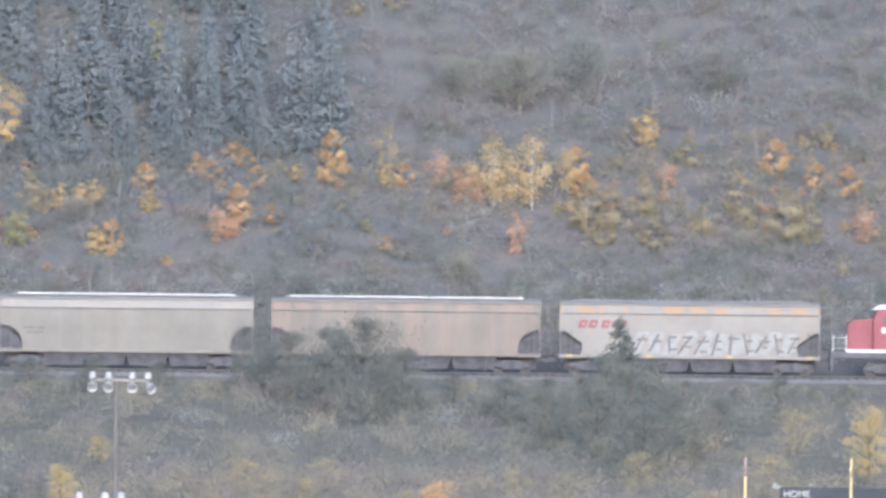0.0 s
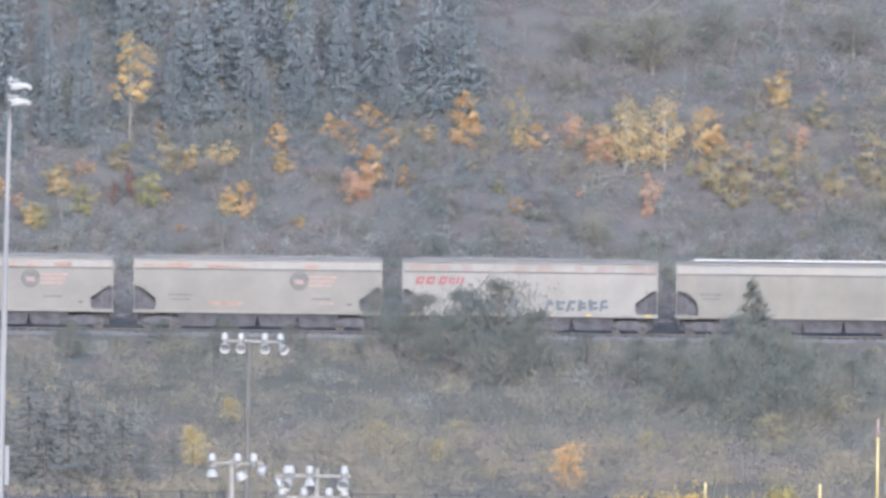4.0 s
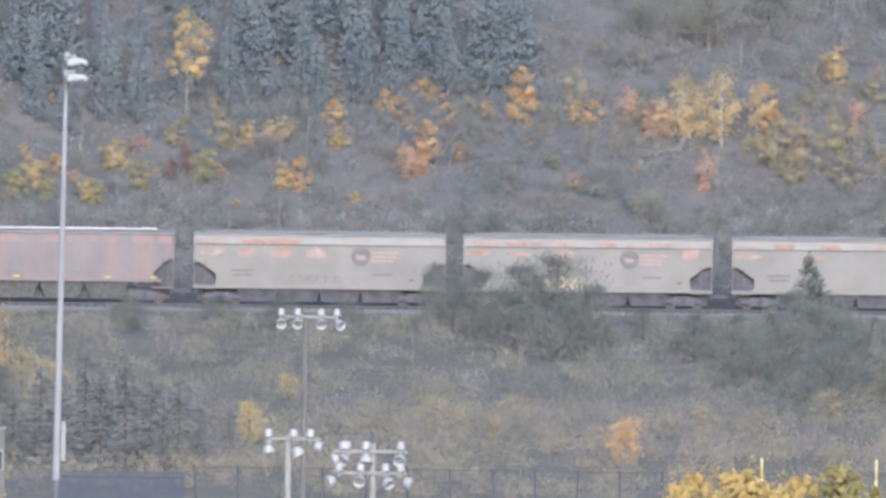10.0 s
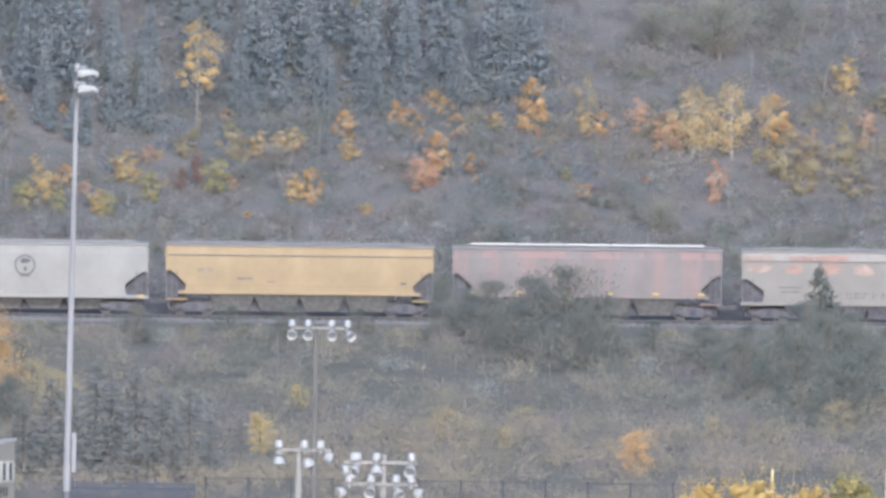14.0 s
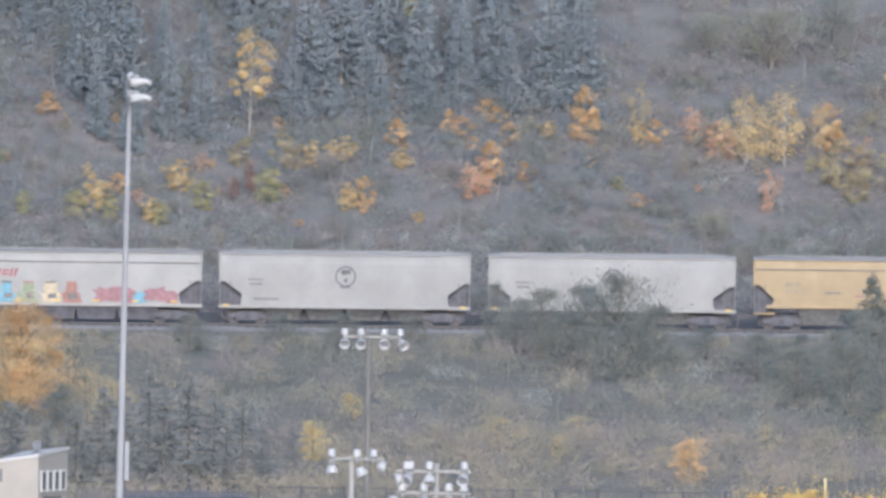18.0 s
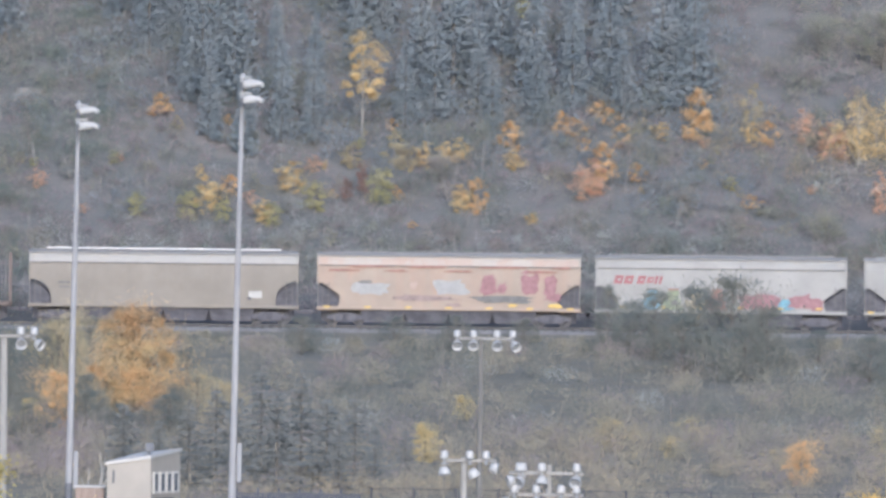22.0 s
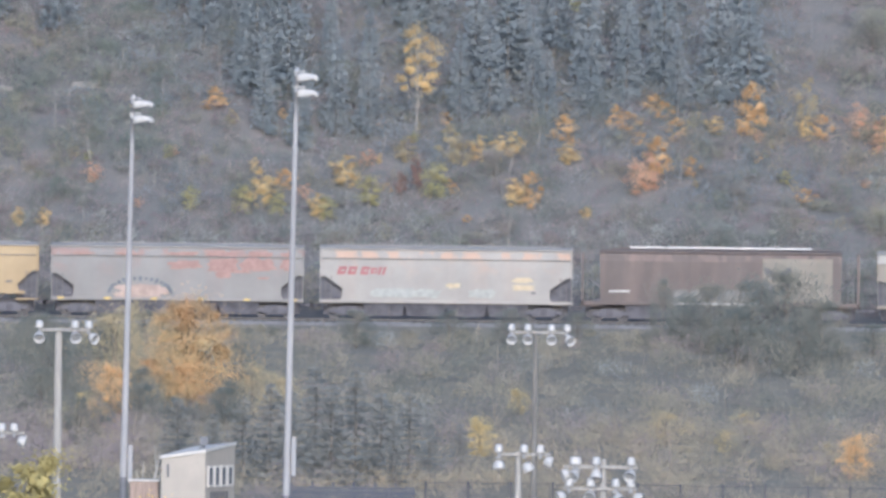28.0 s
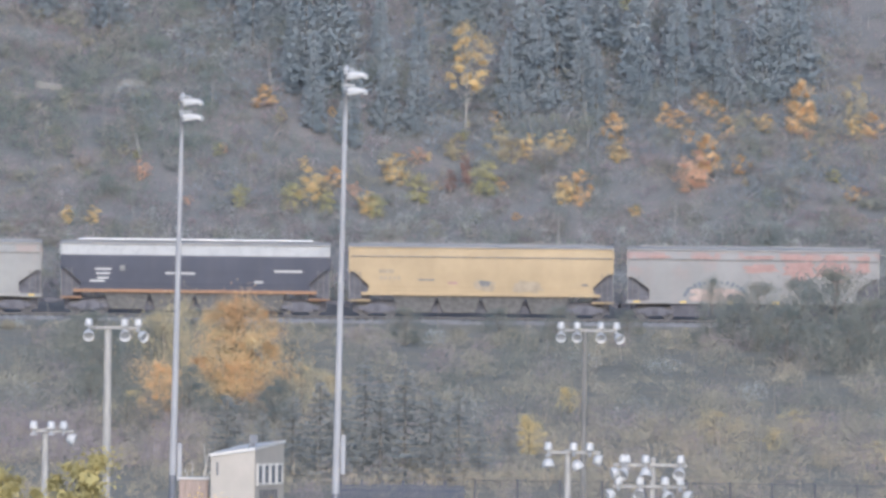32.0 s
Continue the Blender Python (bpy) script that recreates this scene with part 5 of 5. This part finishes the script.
    for x, y, h, fat in ((7.0, 1556, 5.2, 0.9), (4.2, 1562, 4.6, 0.9), (1.1, 1576, 4.4, 0.45), (2.6, 1569, 3.6, 0.9), (11.5, 1549, 4.4, 0.9), (6.0, 1545, 4.0, 1.1), (10, 1538, 3.8, 1.1), (18, 1530, 3.2, 1.1), (22.5, 1500, 4.0, 1.0), (20.5, 1520, 3.6, 0.9), (-9, 1578, 2.4, 1.1), (-4.5, 1583, 1.9, 1.2), (-13, 1570, 2.6, 1.1), (-19, 1560, 2.6, 1.1), (15, 1560, 2.2, 1.2), (27.5, 1530, 3.4, 1.0), (30, 1556, 2.3, 1.1), (36, 1548, 2.8, 1.1), (25.0, 1536, 3.6, 1.1), (23.0, 1515, 4.0, 1.1), (27.0, 1505, 4.2, 1.1), (20.0, 1490, 3.8, 1.1), (31.0, 1490, 3.4, 1.1), (-40, 1540, 3.0, 1.1), (-33, 1565, 2.4, 1.1), (-33.4, 1502, 4.2, 1.1), (-36.5, 1482, 4.2, 1.1), (-30.6, 1440, 3.0, 1.0), (-25.4, 1436, 3.0, 1.0), (-36.8, 1446, 3.8, 1.1), (-38.5, 1520, 4.0, 1.1), (-35.0, 1536, 3.4, 1.1), (-29.6, 1518, 3.0, 1.1), (-34.0, 1425, 3.0, 1.2)):
        put(bush, x, y, h, fat)
    point = conifer("spruce", "young dark spruce rising before the railway", BUSHGREEN, 0.72, 44, 20, loose=0.6)
    point.matrix_basis = Matrix.LocRotScale((25.6, 1543, ground_z(25.6, 1543)), None, (8.0, 8.0, 6.9))
    for x, y, h, fat in ((24.4, 1520, 5.0, 0.9), (26.8, 1512, 4.8, 0.9), (25.4, 1490, 5.2, 1.0), (23.2, 1478, 4.6, 1.0), (27.6, 1474, 4.4, 1.1), (25.8, 1462, 4.4, 1.1)):
        put(bush, x, y, h, fat)
    front = conifer("spruce", "grey-green spruce behind the stadium fence", FRONTFIR, 0.72, 45, 15)
    front.matrix_basis = Matrix.LocRotScale((-18.3, 1388, ground_z(-18.3, 1388)), None, (6.2, 6.2, 6.2))
    for x, y, h, fat in ((-20.6, 1386, 6.0, 1.0), (-15.4, 1390, 5.6, 1.0), (-12.5, 1386, 4.2, 0.9), (-23.5, 1392, 5.0, 1.1), (-13.8, 1396, 5.2, 1.0), (-17.0, 1398, 6.4, 1.0), (-27.5, 1400, 4.4, 1.2), (-19.4, 1402, 6.4, 1.0), (-22.0, 1398, 5.6, 1.0), (-10.8, 1394, 3.4, 1.0), (-14.6, 1384, 4.6, 0.9), (-25.2, 1388, 4.2, 1.0)):
        put(front, x, y, h, fat)
    big = broadleaf("poplar", "broad poplar in orange and gold beside the stadium", "poplar", AMBER, BARK, 0.8, 40, 760, 0.0105, 51, 0.16, 0.15, flat=0.95, stem=0.008, knot=(0.38, 0.72))
    big.matrix_basis = Matrix.LocRotScale((-28.0, 1455, ground_z(-28.0, 1455)), None, (7.6, 7.6, 7.5))
    thin = broadleaf("poplar", "thin dull yellow poplar on the slope", "poplar", FADED, BARK, 1.0, 14, 250, 0.0205, 52, 0.12, 0.2, spray=1.0)
    thin.matrix_basis = Matrix.LocRotScale((-33.6, 1500, ground_z(-33.6, 1500)), None, (5.2, 5.2, 5.2))
    for x, y, h, fat in ((-24.2, 1480, 2.2, 0.8), (-32.0, 1474, 6.4, 0.34), (-30.4, 1480, 5.0, 0.4), (-24.2, 1462, 3.4, 0.8), (-22.6, 1466, 2.6, 0.9), (1.4, 1432, 2.3, 1.6), (6.2, 1437, 2.0, 1.2), (29.2, 1475, 2.6, 1.0), (25.2, 1446, 2.4, 1.1), (-22.4, 1476, 2.2, 1.0), (17.5, 1430, 2.0, 1.0), (33.0, 1440, 2.6, 1.1), (-35, 1430, 2.4, 1.0), (36, 1490, 3.0, 1.0), (11, 1412, 1.6, 1.2), (-6.8, 1400, 1.6, 1.3)):
        put(thin, x, y, h, fat)
    young = broadleaf("poplar", "young poplar in clear yellow leaf", "poplar", HONEY, BARK, 0.6, 18, 220, 0.024, 53, 0.15, 0.17, spray=1.0)
    young.matrix_basis = Matrix.LocRotScale((-9.8, 1412, ground_z(-9.8, 1412)), None, (2.8, 2.8, 2.8))
    for x, y, h, fat in ((-7.8, 1466, 1.8, 1.3), (39.6, 1458, 5.0, 0.8), (41.5, 1450, 3.8, 0.9), (4.8, 1425, 1.6, 1.2)):
        put(young, x, y, h, fat)
    glow = broadleaf("poplar", "young poplar in bright amber leaf on the slope", "poplar", ORANGE, BARK, 0.8, 22, 260, 0.024, 54, 0.15, 0.17, spray=1.0)
    glow.matrix_basis = Matrix.LocRotScale((12.4, 1394, ground_z(12.4, 1394)), None, (2.5, 2.4, 2.7))
    put(glow, -32.5, 1446, 4.0, 0.85)
    for x, y, h, fat in ((-30.8, 1448, 3.6, 0.8), (-25.2, 1447, 2.8, 0.9), (-28.4, 1443, 2.0, 1.3), (-35.6, 1456, 3.4, 0.9), (-25.0, 1470, 4.4, 0.7)):
        put(bush, x, y, h, fat)
    put(young, -34.2, 1448, 2.2, 1.3)
    # leafy yellow tops close to the viewing hill
    near = broadleaf("ash_tree", "ash tree in yellow leaf near the playing field", "ash tree", ASHGOLD, BARK, 0.62, 26, 210, 0.02, 55, 0.35, 0.12, core=0.42)
    near.matrix_basis = Matrix.LocRotScale((14.0, 1000, 0), None, (6.4, 6.4, 8.1))
    for x, y, h, fat in ((11.7, 1000, 8.0, 0.45), (16.3, 1004, 7.9, 0.5), (-20.5, 1002, 7.0, 0.5), (-17.7, 1000, 6.7, 0.5)):
        put(near, x, y, h, fat)
    green = broadleaf("ash_tree", "ash tree turning yellow-green near the playing field", "ash tree", ASHLIME, BARK, 0.62, 26, 210, 0.02, 56, 0.35, 0.12, core=0.42)
    green.matrix_basis = Matrix.LocRotScale((18.4, 1000, 0), None, (5.6, 5.6, 8.4))
    for x, y, h, fat in ((-25.8, 1000, 9.0, 0.7), (-28.9, 1003, 8.3, 0.7), (21.5, 1000, 7.9, 0.6), (24.6, 1006, 8.0, 0.6)):
        put(green, x, y, h, fat)


build_brush()
build_trees()


def build_bare_banks():
    for x, y, w in ((-44.3, 1640, 1.2), (-39.1, 1640.5, 0.95)):
        bm = bmesh.new()
        n = 14
        ring = [bm.verts.new((x + w * math.cos(k * 6.283 / n) * (1 + 0.6 * noise.noise((k * 0.7, x, 0.3))), y + 0.14 * math.sin(k * 6.283 / n), 0)) for k in range(n)]
        mid = bm.verts.new((x, y, 0))
        for v in [*ring, mid]:
            v.co.z = ground_z(v.co.x, v.co.y) + 0.4
        for k in range(n):
            bm.faces.new((ring[k], ring[(k + 1) % n], mid))
        skirt = [bm.verts.new((v.co.x, v.co.y, v.co.z - 1.0)) for v in ring]
        for k in range(n):
            bm.faces.new((ring[(k + 1) % n], ring[k], skirt[k], skirt[(k + 1) % n]))
        me = mesh_of("bare_bank", bm, SAND, True)
        tagged(new("bare_bank", me), "pale bare sandy bank on the bluff", "bank", kind="structure")


build_bare_banks()


# ---- stadium ----
def flood(parent, x, y, z, turn, lean, size=1.0):
    """One floodlight: gear housing above, arm, and a bowl reflector below, turned about z and leaning down; no turn, no bowl."""
    f = Matrix.Translation((x, y, z)) @ Matrix.Rotation(radians(turn or 0), 4, "Z")
    bm = turned(bmesh.new(), (0, 0, 0.06), (0, 0, 1), [(0, 0.19 * size), (0.05, 0.2 * size), (0.34 * size, 0.165 * size), (0.38 * size, 0.12 * size)], 12)
    bm.transform(f)
    lamp = part("floodlight", bm, LAMPWHITE, parent, "white floodlight gear housing", True)
    bm = tube(bmesh.new(), (0, 0, 0.08), (0, 0, -0.16), 0.05, 0.05, 6)
    box(bm, -0.16, 0.16, -0.03, 0.03, -0.2, -0.14)
    bm.transform(f)
    part("bracket", bm, STEEL, lamp)
    if turn is None:
        return
    axis = Vector((0, -math.cos(radians(lean)), -math.sin(radians(lean))))
    s = 0.29 * size
    heart = axis * ((0.2 + 0.24 * abs(math.sin(radians(turn)))) * size) + Vector((0, 0, -0.27 * size))
    bm = turned(bmesh.new(), heart, axis, [(-0.26 * size, 0.1 * size), (-0.2 * size, 0.2 * size), (-0.05 * size, s * 0.93), (0.12 * size, s), (0.14 * size, s), (0.1 * size, s * 0.9), (-0.02 * size, s * 0.7)], 16)
    bm.transform(f)
    part("reflector", bm, LAMPWHITE, lamp, "white bowl reflector", True)
    bm = turned(bmesh.new(), heart, axis, [(0.0, s * 0.82), (0.012, s * 0.8)], 16)
    bm.transform(f)
    part("lens", bm, LAMPINNER, lamp)


def wooden_pole(label, x, y, top, radius, arms, wood=None):
    """A weathered pole with crossarms: arms are rows of (height, half length, lamp rows), a lamp row being (offset, turn, lean)."""
    pole = thing("floodlight_pole", label, "floodlight pole")
    part("pole", tube(bmesh.new(), (x, y, -0.3), (x, y, top), radius * 1.35, radius, 20), wood or POLEWOOD, pole)
    for z, x0, x1, lamps in arms:
        part("crossarm", boxed(x + x0, x + x1, y - radius - 0.14, y - radius - 0.02, z - 0.07, z + 0.07, 0.015), POLEWOOD, pole)
        for off, turn, lean in lamps:
            flood(pole, x + off, y - radius - 0.2, z + 0.02, turn, lean, 1.0 if y > 1100 else 0.95)


def tall_pole(label, x, y, top, side_z):
    pole = thing("light_mast", label, "light mast", group="tall stadium masts")
    part("mast", tube(bmesh.new(), (x - 0.27, y, 3.8), (x, y, top), 0.19, 0.1, 20), MASTSTEEL, pole)
    part("sleeve", tube(bmesh.new(), (x - 0.32, y, -0.3), (x - 0.27, y, 3.8), 0.2, 0.19, 20), STEELDARK, pole, "dark lower sleeve")
    part("gear_box", boxed(x - 0.03, x + 0.2, y - 0.2, y + 0.2, side_z, side_z + 2.0, 0.03), MASTSTEEL, pole, "tall grey control box")
    for z in (top - 0.2, top - 1.0):
        part("crossarm", boxed(x - 0.09, x + 0.09, y - 2.2, y + 2.2, z - 0.07, z + 0.07, 0.01), STEEL, pole)
        part("gear_tray", boxed(x - 0.14, x + 0.45, y - 1.8, y + 1.8, z + 0.12, z + 0.2, 0.02), LAMPWHITE, pole)
        for k in range(4):
            yy = y - 1.8 + 1.2 * k
            bm = plate([(0.0, -0.26), (0.0, 0.14), (0.35, 0.2), (0.8, 0.14), (1.02, 0.02), (1.04, -0.16), (0.95, -0.24), (0.8, -0.12), (0.4, -0.2)], -0.3, 0.3)
            bevel(bm, 0.05)
            bm.transform(pose(x + 0.05, yy, z - 0.12))
            part("floodlight", bm, LAMPWHITE, pole, "white visored floodlight", True)
    part("cap", tube(bmesh.new(), (x, y, top - 0.1), (x, y, top + 0.15), 0.13, 0.1, 10), STEEL, pole)


def goal(x0, x1, y, top, bar, label):
    g = thing("goalpost", label, "goalpost", group="goalposts of the field")
    for x in (x0, x1):
        part("upright", tube(bmesh.new(), (x, y, bar), (x, y, top - 1.0), 0.075, 0.075, 10), GOALYELLOW, g, smooth=True)
        part("upright_tip", tube(bmesh.new(), (x, y, top - 1.0), (x, y, top), 0.07, 0.07, 10), GOALYELLOW if top < 7 else GOALRED if x == x0 else GOALYELLOW, g, smooth=True)
    part("crossbar", tube(bmesh.new(), (x0, y, bar), (x1, y, bar), 0.075, 0.075, 10), GOALYELLOW, g, smooth=True)
    part("stem", tube(bmesh.new(), ((x0 + x1) / 2, y, 0), ((x0 + x1) / 2, y, bar), 0.11, 0.11, 10), GOALYELLOW, g, smooth=True)


def build_scoreboard():
    sb = thing("scoreboard", "navy scoreboard with white lettering on two posts", "scoreboard")
    x0, x1, y, z0, z1 = 30.4, 39.4, 1300.0, 1.2, 5.8
    part("board", boxed(x0, x1, y - 0.15, y + 0.15, z0, z1, 0.03), NAVY, sb)
    for x in (x0 + 1.5, x1 - 1.5):
        part("post", boxed(x - 0.15, x + 0.15, y + 0.16, y + 0.4, -0.1, z1 - 0.3, 0.02), STEELDARK, sb)
    for text, x, z, size in (("HOME", 31.35, 5.27, 0.52), ("DOWN", 32.7, 2.4, 0.58), ("TO GO", 36.4, 2.4, 0.58)):
        ob = word(sb, "lettering", text, x, z, size, WHITEMARK, bold=0.015)
        ob.location.y = y - 0.162
    for x in (x0 - 0.3, x0 + 1.7):
        part("lamp", turned(bmesh.new(), (x, y - 0.1, z1 + 0.08), (0, 0, 1), [(0, 0.06), (0.06, 0.1), (0.14, 0.07)], 8), LAMPWHITE, sb, "small white lamp", True)
    part("lamp_bracket", boxed(x0 - 0.4, x0 + 0.1, y - 0.05, y + 0.05, z1 - 0.05, z1 + 0.08), STEEL, sb)
    for k in range(3):
        part("digit_panel", boxed(31.0 + k * 2.6, 32.4 + k * 2.6, y - 0.17, y - 0.15, 3.4, 4.8, 0.01), PANELBLACK, sb)


def build_booth():
    b = thing("press_booth", "narrow pale grey announcer booth with a sloped roof", "booth")
    a = Vector((-22.35, 1100.6))
    m = Vector((-20.31, 1100.0))
    c = Vector((-19.03, 1104.6))
    d = a + (c - m)
    heights = {0: 7.15, 1: 7.47, 2: 7.77, 3: 7.5}
    bm = bmesh.new()
    lo = [bm.verts.new((p.x, p.y, 0)) for p in (a, m, c, d)]
    hi = [bm.verts.new((p.x, p.y, heights[k])) for k, p in enumerate((a, m, c, d))]
    for k in range(4):
        bm.faces.new((lo[k], lo[(k + 1) % 4], hi[(k + 1) % 4], hi[k]))
    bm.faces.new(hi)
    part("wall", bm, BUILDWALL, b)
    bm = bmesh.new()
    cen = (a + c) / 2
    r0 = [bm.verts.new((cen.x + (p.x - cen.x) * 1.04, cen.y + (p.y - cen.y) * 1.04, heights[k] + 0.005)) for k, p in enumerate((a, m, c, d))]
    r1 = [bm.verts.new((v.co.x, v.co.y, v.co.z + 0.14)) for v in r0]
    for k in range(4):
        bm.faces.new((r0[k], r0[(k + 1) % 4], r1[(k + 1) % 4], r1[k]))
    bm.faces.new(r1)
    bm.faces.new(r0[::-1])
    part("roof", bm, BUILDTRIM, b)
    along = (c - m).normalized()
    out = Vector((along.y, -along.x))
    turn = Matrix.Translation((m.x, m.y, 0)) @ Matrix.Rotation(math.atan2(along.y, along.x), 4, "Z")
    for k in range(4):
        s = 0.45 + k * 1.05
        bm = boxed(s, s + 0.62, -0.05, 0.02, 5.95, 6.75, 0.01)
        bm.transform(turn)
        w = part("window", bm, GLASSDARK, b, "dark upright window")
        bm = bmesh.new()
        for x0, x1, z0, z1 in ((s - 0.1, s, 5.85, 6.85), (s + 0.62, s + 0.78, 5.85, 6.85), (s, s + 0.62, 6.75, 6.85), (s, s + 0.62, 5.85, 5.95)):
            box(bm, x0, x1, -0.07, 0.02, z0, z1)
        bm.transform(turn)
        part("frame", bm, BUILDTRIM, w)
    for k in range(6):
        s = 0.8 + k * 0.5
        bm = boxed(s, s + 0.32, -0.03, 0.01, 5.2, 5.65)
        bm.transform(turn)
        part("sign_bar", bm, BLACKMARK, b, "dark bar of wall lettering")
    bm = boxed(-22.1, -21.85, 1100.5, 1100.57, 6.3, 6.9)
    part("wall_lamp", bm, GLASSDARK, b)
    bm = tube(bmesh.new(), (-20.4, 1101.5, 7.4), (-20.4, 1101.5, 7.85), 0.05, 0.05, 6)
    tube(bm, (-20.75, 1101.5, 7.52), (-20.38, 1101.5, 7.8), 0.035, 0.035, 5)
    box(bm, -20.6, -20.22, 1101.3, 1101.7, 7.8, 8.18)
    part("roof_camera", bm, STEELDARK, b, "dark camera on a short stand")
    shed = thing("brown_shed", "low brown boarded shed beside the booth", "shed")
    part("wall", boxed(-23.85, -22.5, 1102, 1104, 0, 6.05, 0.02), BROWNWALL, shed)
    part("roof", boxed(-23.95, -22.45, 1101.9, 1104.1, 6.06, 6.15, 0.02), BUILDTRIM, shed)
    random.seed(3)
    snag = thing("bare_tree", "leafless pale tree behind the booth", "tree")
    bm = bmesh.new()
    limb_bm(bm, (-23.2, 1106, 0), (-23.0, 1106, 5.6), 0.12, 0.06)
    for dx, z in ((0.45, 7.4), (-0.3, 6.9), (0.9, 6.9), (0.2, 7.7), (-0.7, 6.5), (0.6, 6.3)):
        limb_bm(bm, (-23.0, 1106, 5.3), (-23.0 + dx, 1106, z), 0.05, 0.015, 0.12)
    part("trunk", bm, PALEBARK, snag)


def build_fences():
    fence = thing("chain_link_fence", "dull steel chain-link fence behind the playing field", "fence")
    y = 1330.0
    post = mesh_of("post", tube(bmesh.new(), (0, 0, 0), (0, 0, 2.5), 0.055, 0.055, 6), WIRE)
    n = 28
    for k in range(n):
        link("post", post, fence).location = (-12.2 + 2.38 * k, y, 0)
    for z in (2.4, 0.15):
        part("rail", tube(bmesh.new(), (-12.2, y, z), (-12.2 + 2.38 * (n - 1), y, z), 0.02, 0.02, 6), WIRE, fence)
    bm = bmesh.new()
    for k in range(420):
        x = -12.2 + k * 0.153
        box(bm, x - 0.004, x + 0.004, y + 0.03, y + 0.038, 0.1, 2.4)
    for k in range(16):
        box(bm, -12.2, -12.2 + 2.38 * (n - 1), y + 0.04, y + 0.046, 0.15 + k * 0.15 - 0.004, 0.15 + k * 0.15 + 0.004)
    tagged(part("wire_mesh", bm, WIRE, fence), kind="stuff")
    dark = thing("picket_fence", "dark blue steel picket fence", "fence")
    picket = mesh_of("picket", boxed(-0.05, 0.05, -0.03, 0.03, 0, 2.2, 0.01), FENCEDARK)
    for k in range(48):
        x = -19.6 + k * 0.145
        ob = link("picket", picket, dark)
        ob.location = (x, 1322.0, 0.05 + 0.02 * math.sin(k))
        ob.scale = (1, 1, 1.12 if k % 8 == 0 else 1.0)
    for z in (0.4, 1.9):
        part("rail", boxed(-19.7, -12.6, 1322.04, 1322.1, z - 0.04, z + 0.04), FENCEDARK, dark)


def build_stadium():
    tall_pole("tall grey steel light mast with two tiers of floodlights", -17.78, 1200, 25.3, 4.77)
    tall_pole("tall grey steel light mast beside the announcer booth", -27.13, 1250, 23.8, 3.5)
    wooden_pole("wooden pole with four floodlights on one crossarm", -5.96, 1290, 11.4, 0.13, [(11.3, -1.45, 1.75, [(-1.3, 0, 35), (-0.42, 0, 35), (0.86, 5, 35), (1.72, 35, 30)])], DARKWOOD)
    wooden_pole("thick wooden pole with three floodlights", -29.17, 1180, 12.3, 0.18, [(12.25, -1.0, 1.6, [(-0.95, 0, 40), (0.82, 10, 30), (1.5, 50, 25)])])
    wooden_pole("wooden pole with a cluster of floodlights", -5.59, 1060, 8.35, 0.14, [(8.2, -0.95, 1.45, [(-0.88, 25, 84), (0.25, 110, 62), (0.98, 85, 14)])])
    wooden_pole("wooden pole with a cluster of four floodlights", -28.95, 1060, 8.95, 0.14, [(8.85, -0.6, 1.3, [(-0.51, None, 0), (0.27, None, 0), (0.82, 85, 18)])])
    wooden_pole("wooden pole with two crossarms crowded with floodlights", -1.76, 1040, 8.35, 0.13, [(8.0, -1.75, 1.5, [(-1.3, -75, 18), (-1.15, -35, 30), (-0.31, 0, 70), (1.22, -15, 35)]), (7.05, -1.75, 1.5, [(-1.5, -72, 20), (-0.54, -12, 30), (0.55, 35, 40), (1.22, 72, 25)])])
    wooden_pole("wooden pole with two crossarms of floodlights near the scoreboard", 25.4, 1060, 8.4, 0.13, [(7.85, -1.5, 1.5, [(-1.3, -70, 20), (-1.0, -30, 25), (0.15, 0, 40), (0.9, 180, 30), (1.4, 60, 25)])])
    goal(17.19, 22.84, 1170, 5.85, 3.05, "yellow goalpost at the near end of the field")
    goal(27.86, 33.52, 1270, 7.8, 3.05, "yellow goalpost at the far end of the field")
    build_scoreboard()
    build_booth()
    build_fences()


build_stadium()


# ---- movement ----
def rolled(t):
    """Metres that the train has rolled by t seconds; it slows a little."""
    return (240.8 * t - 0.135 * t * t) / PX


def motions():
    for car, centre in CARS:
        rows = []
        for k in range(17):
            t = 2.0 * k
            x = (centre - 784) / PX + rolled(t)
            rows.append((t, pose(x, TRACK_Y, RAIL_Z + 0.0019 * x, 0, -math.degrees(0.0019), 0)))
        walk(car, rows)
    for group, dx in ((FRONT_WHEELS, 0.89), (REAR_WHEELS, -0.89)):
        walk(group[0], [(k / 15, pose(dx, 0, 0.46, 0, math.degrees(rolled(k / 15) / 0.46), 0)) for k in range(481)])
        keys = group[0].animation_data
        for w in group[1:]:
            w.rotation_mode = "QUATERNION"
            w.animation_data_create()
            w.animation_data.action = keys.action
            w.animation_data.action_slot = keys.action_slot


motions()
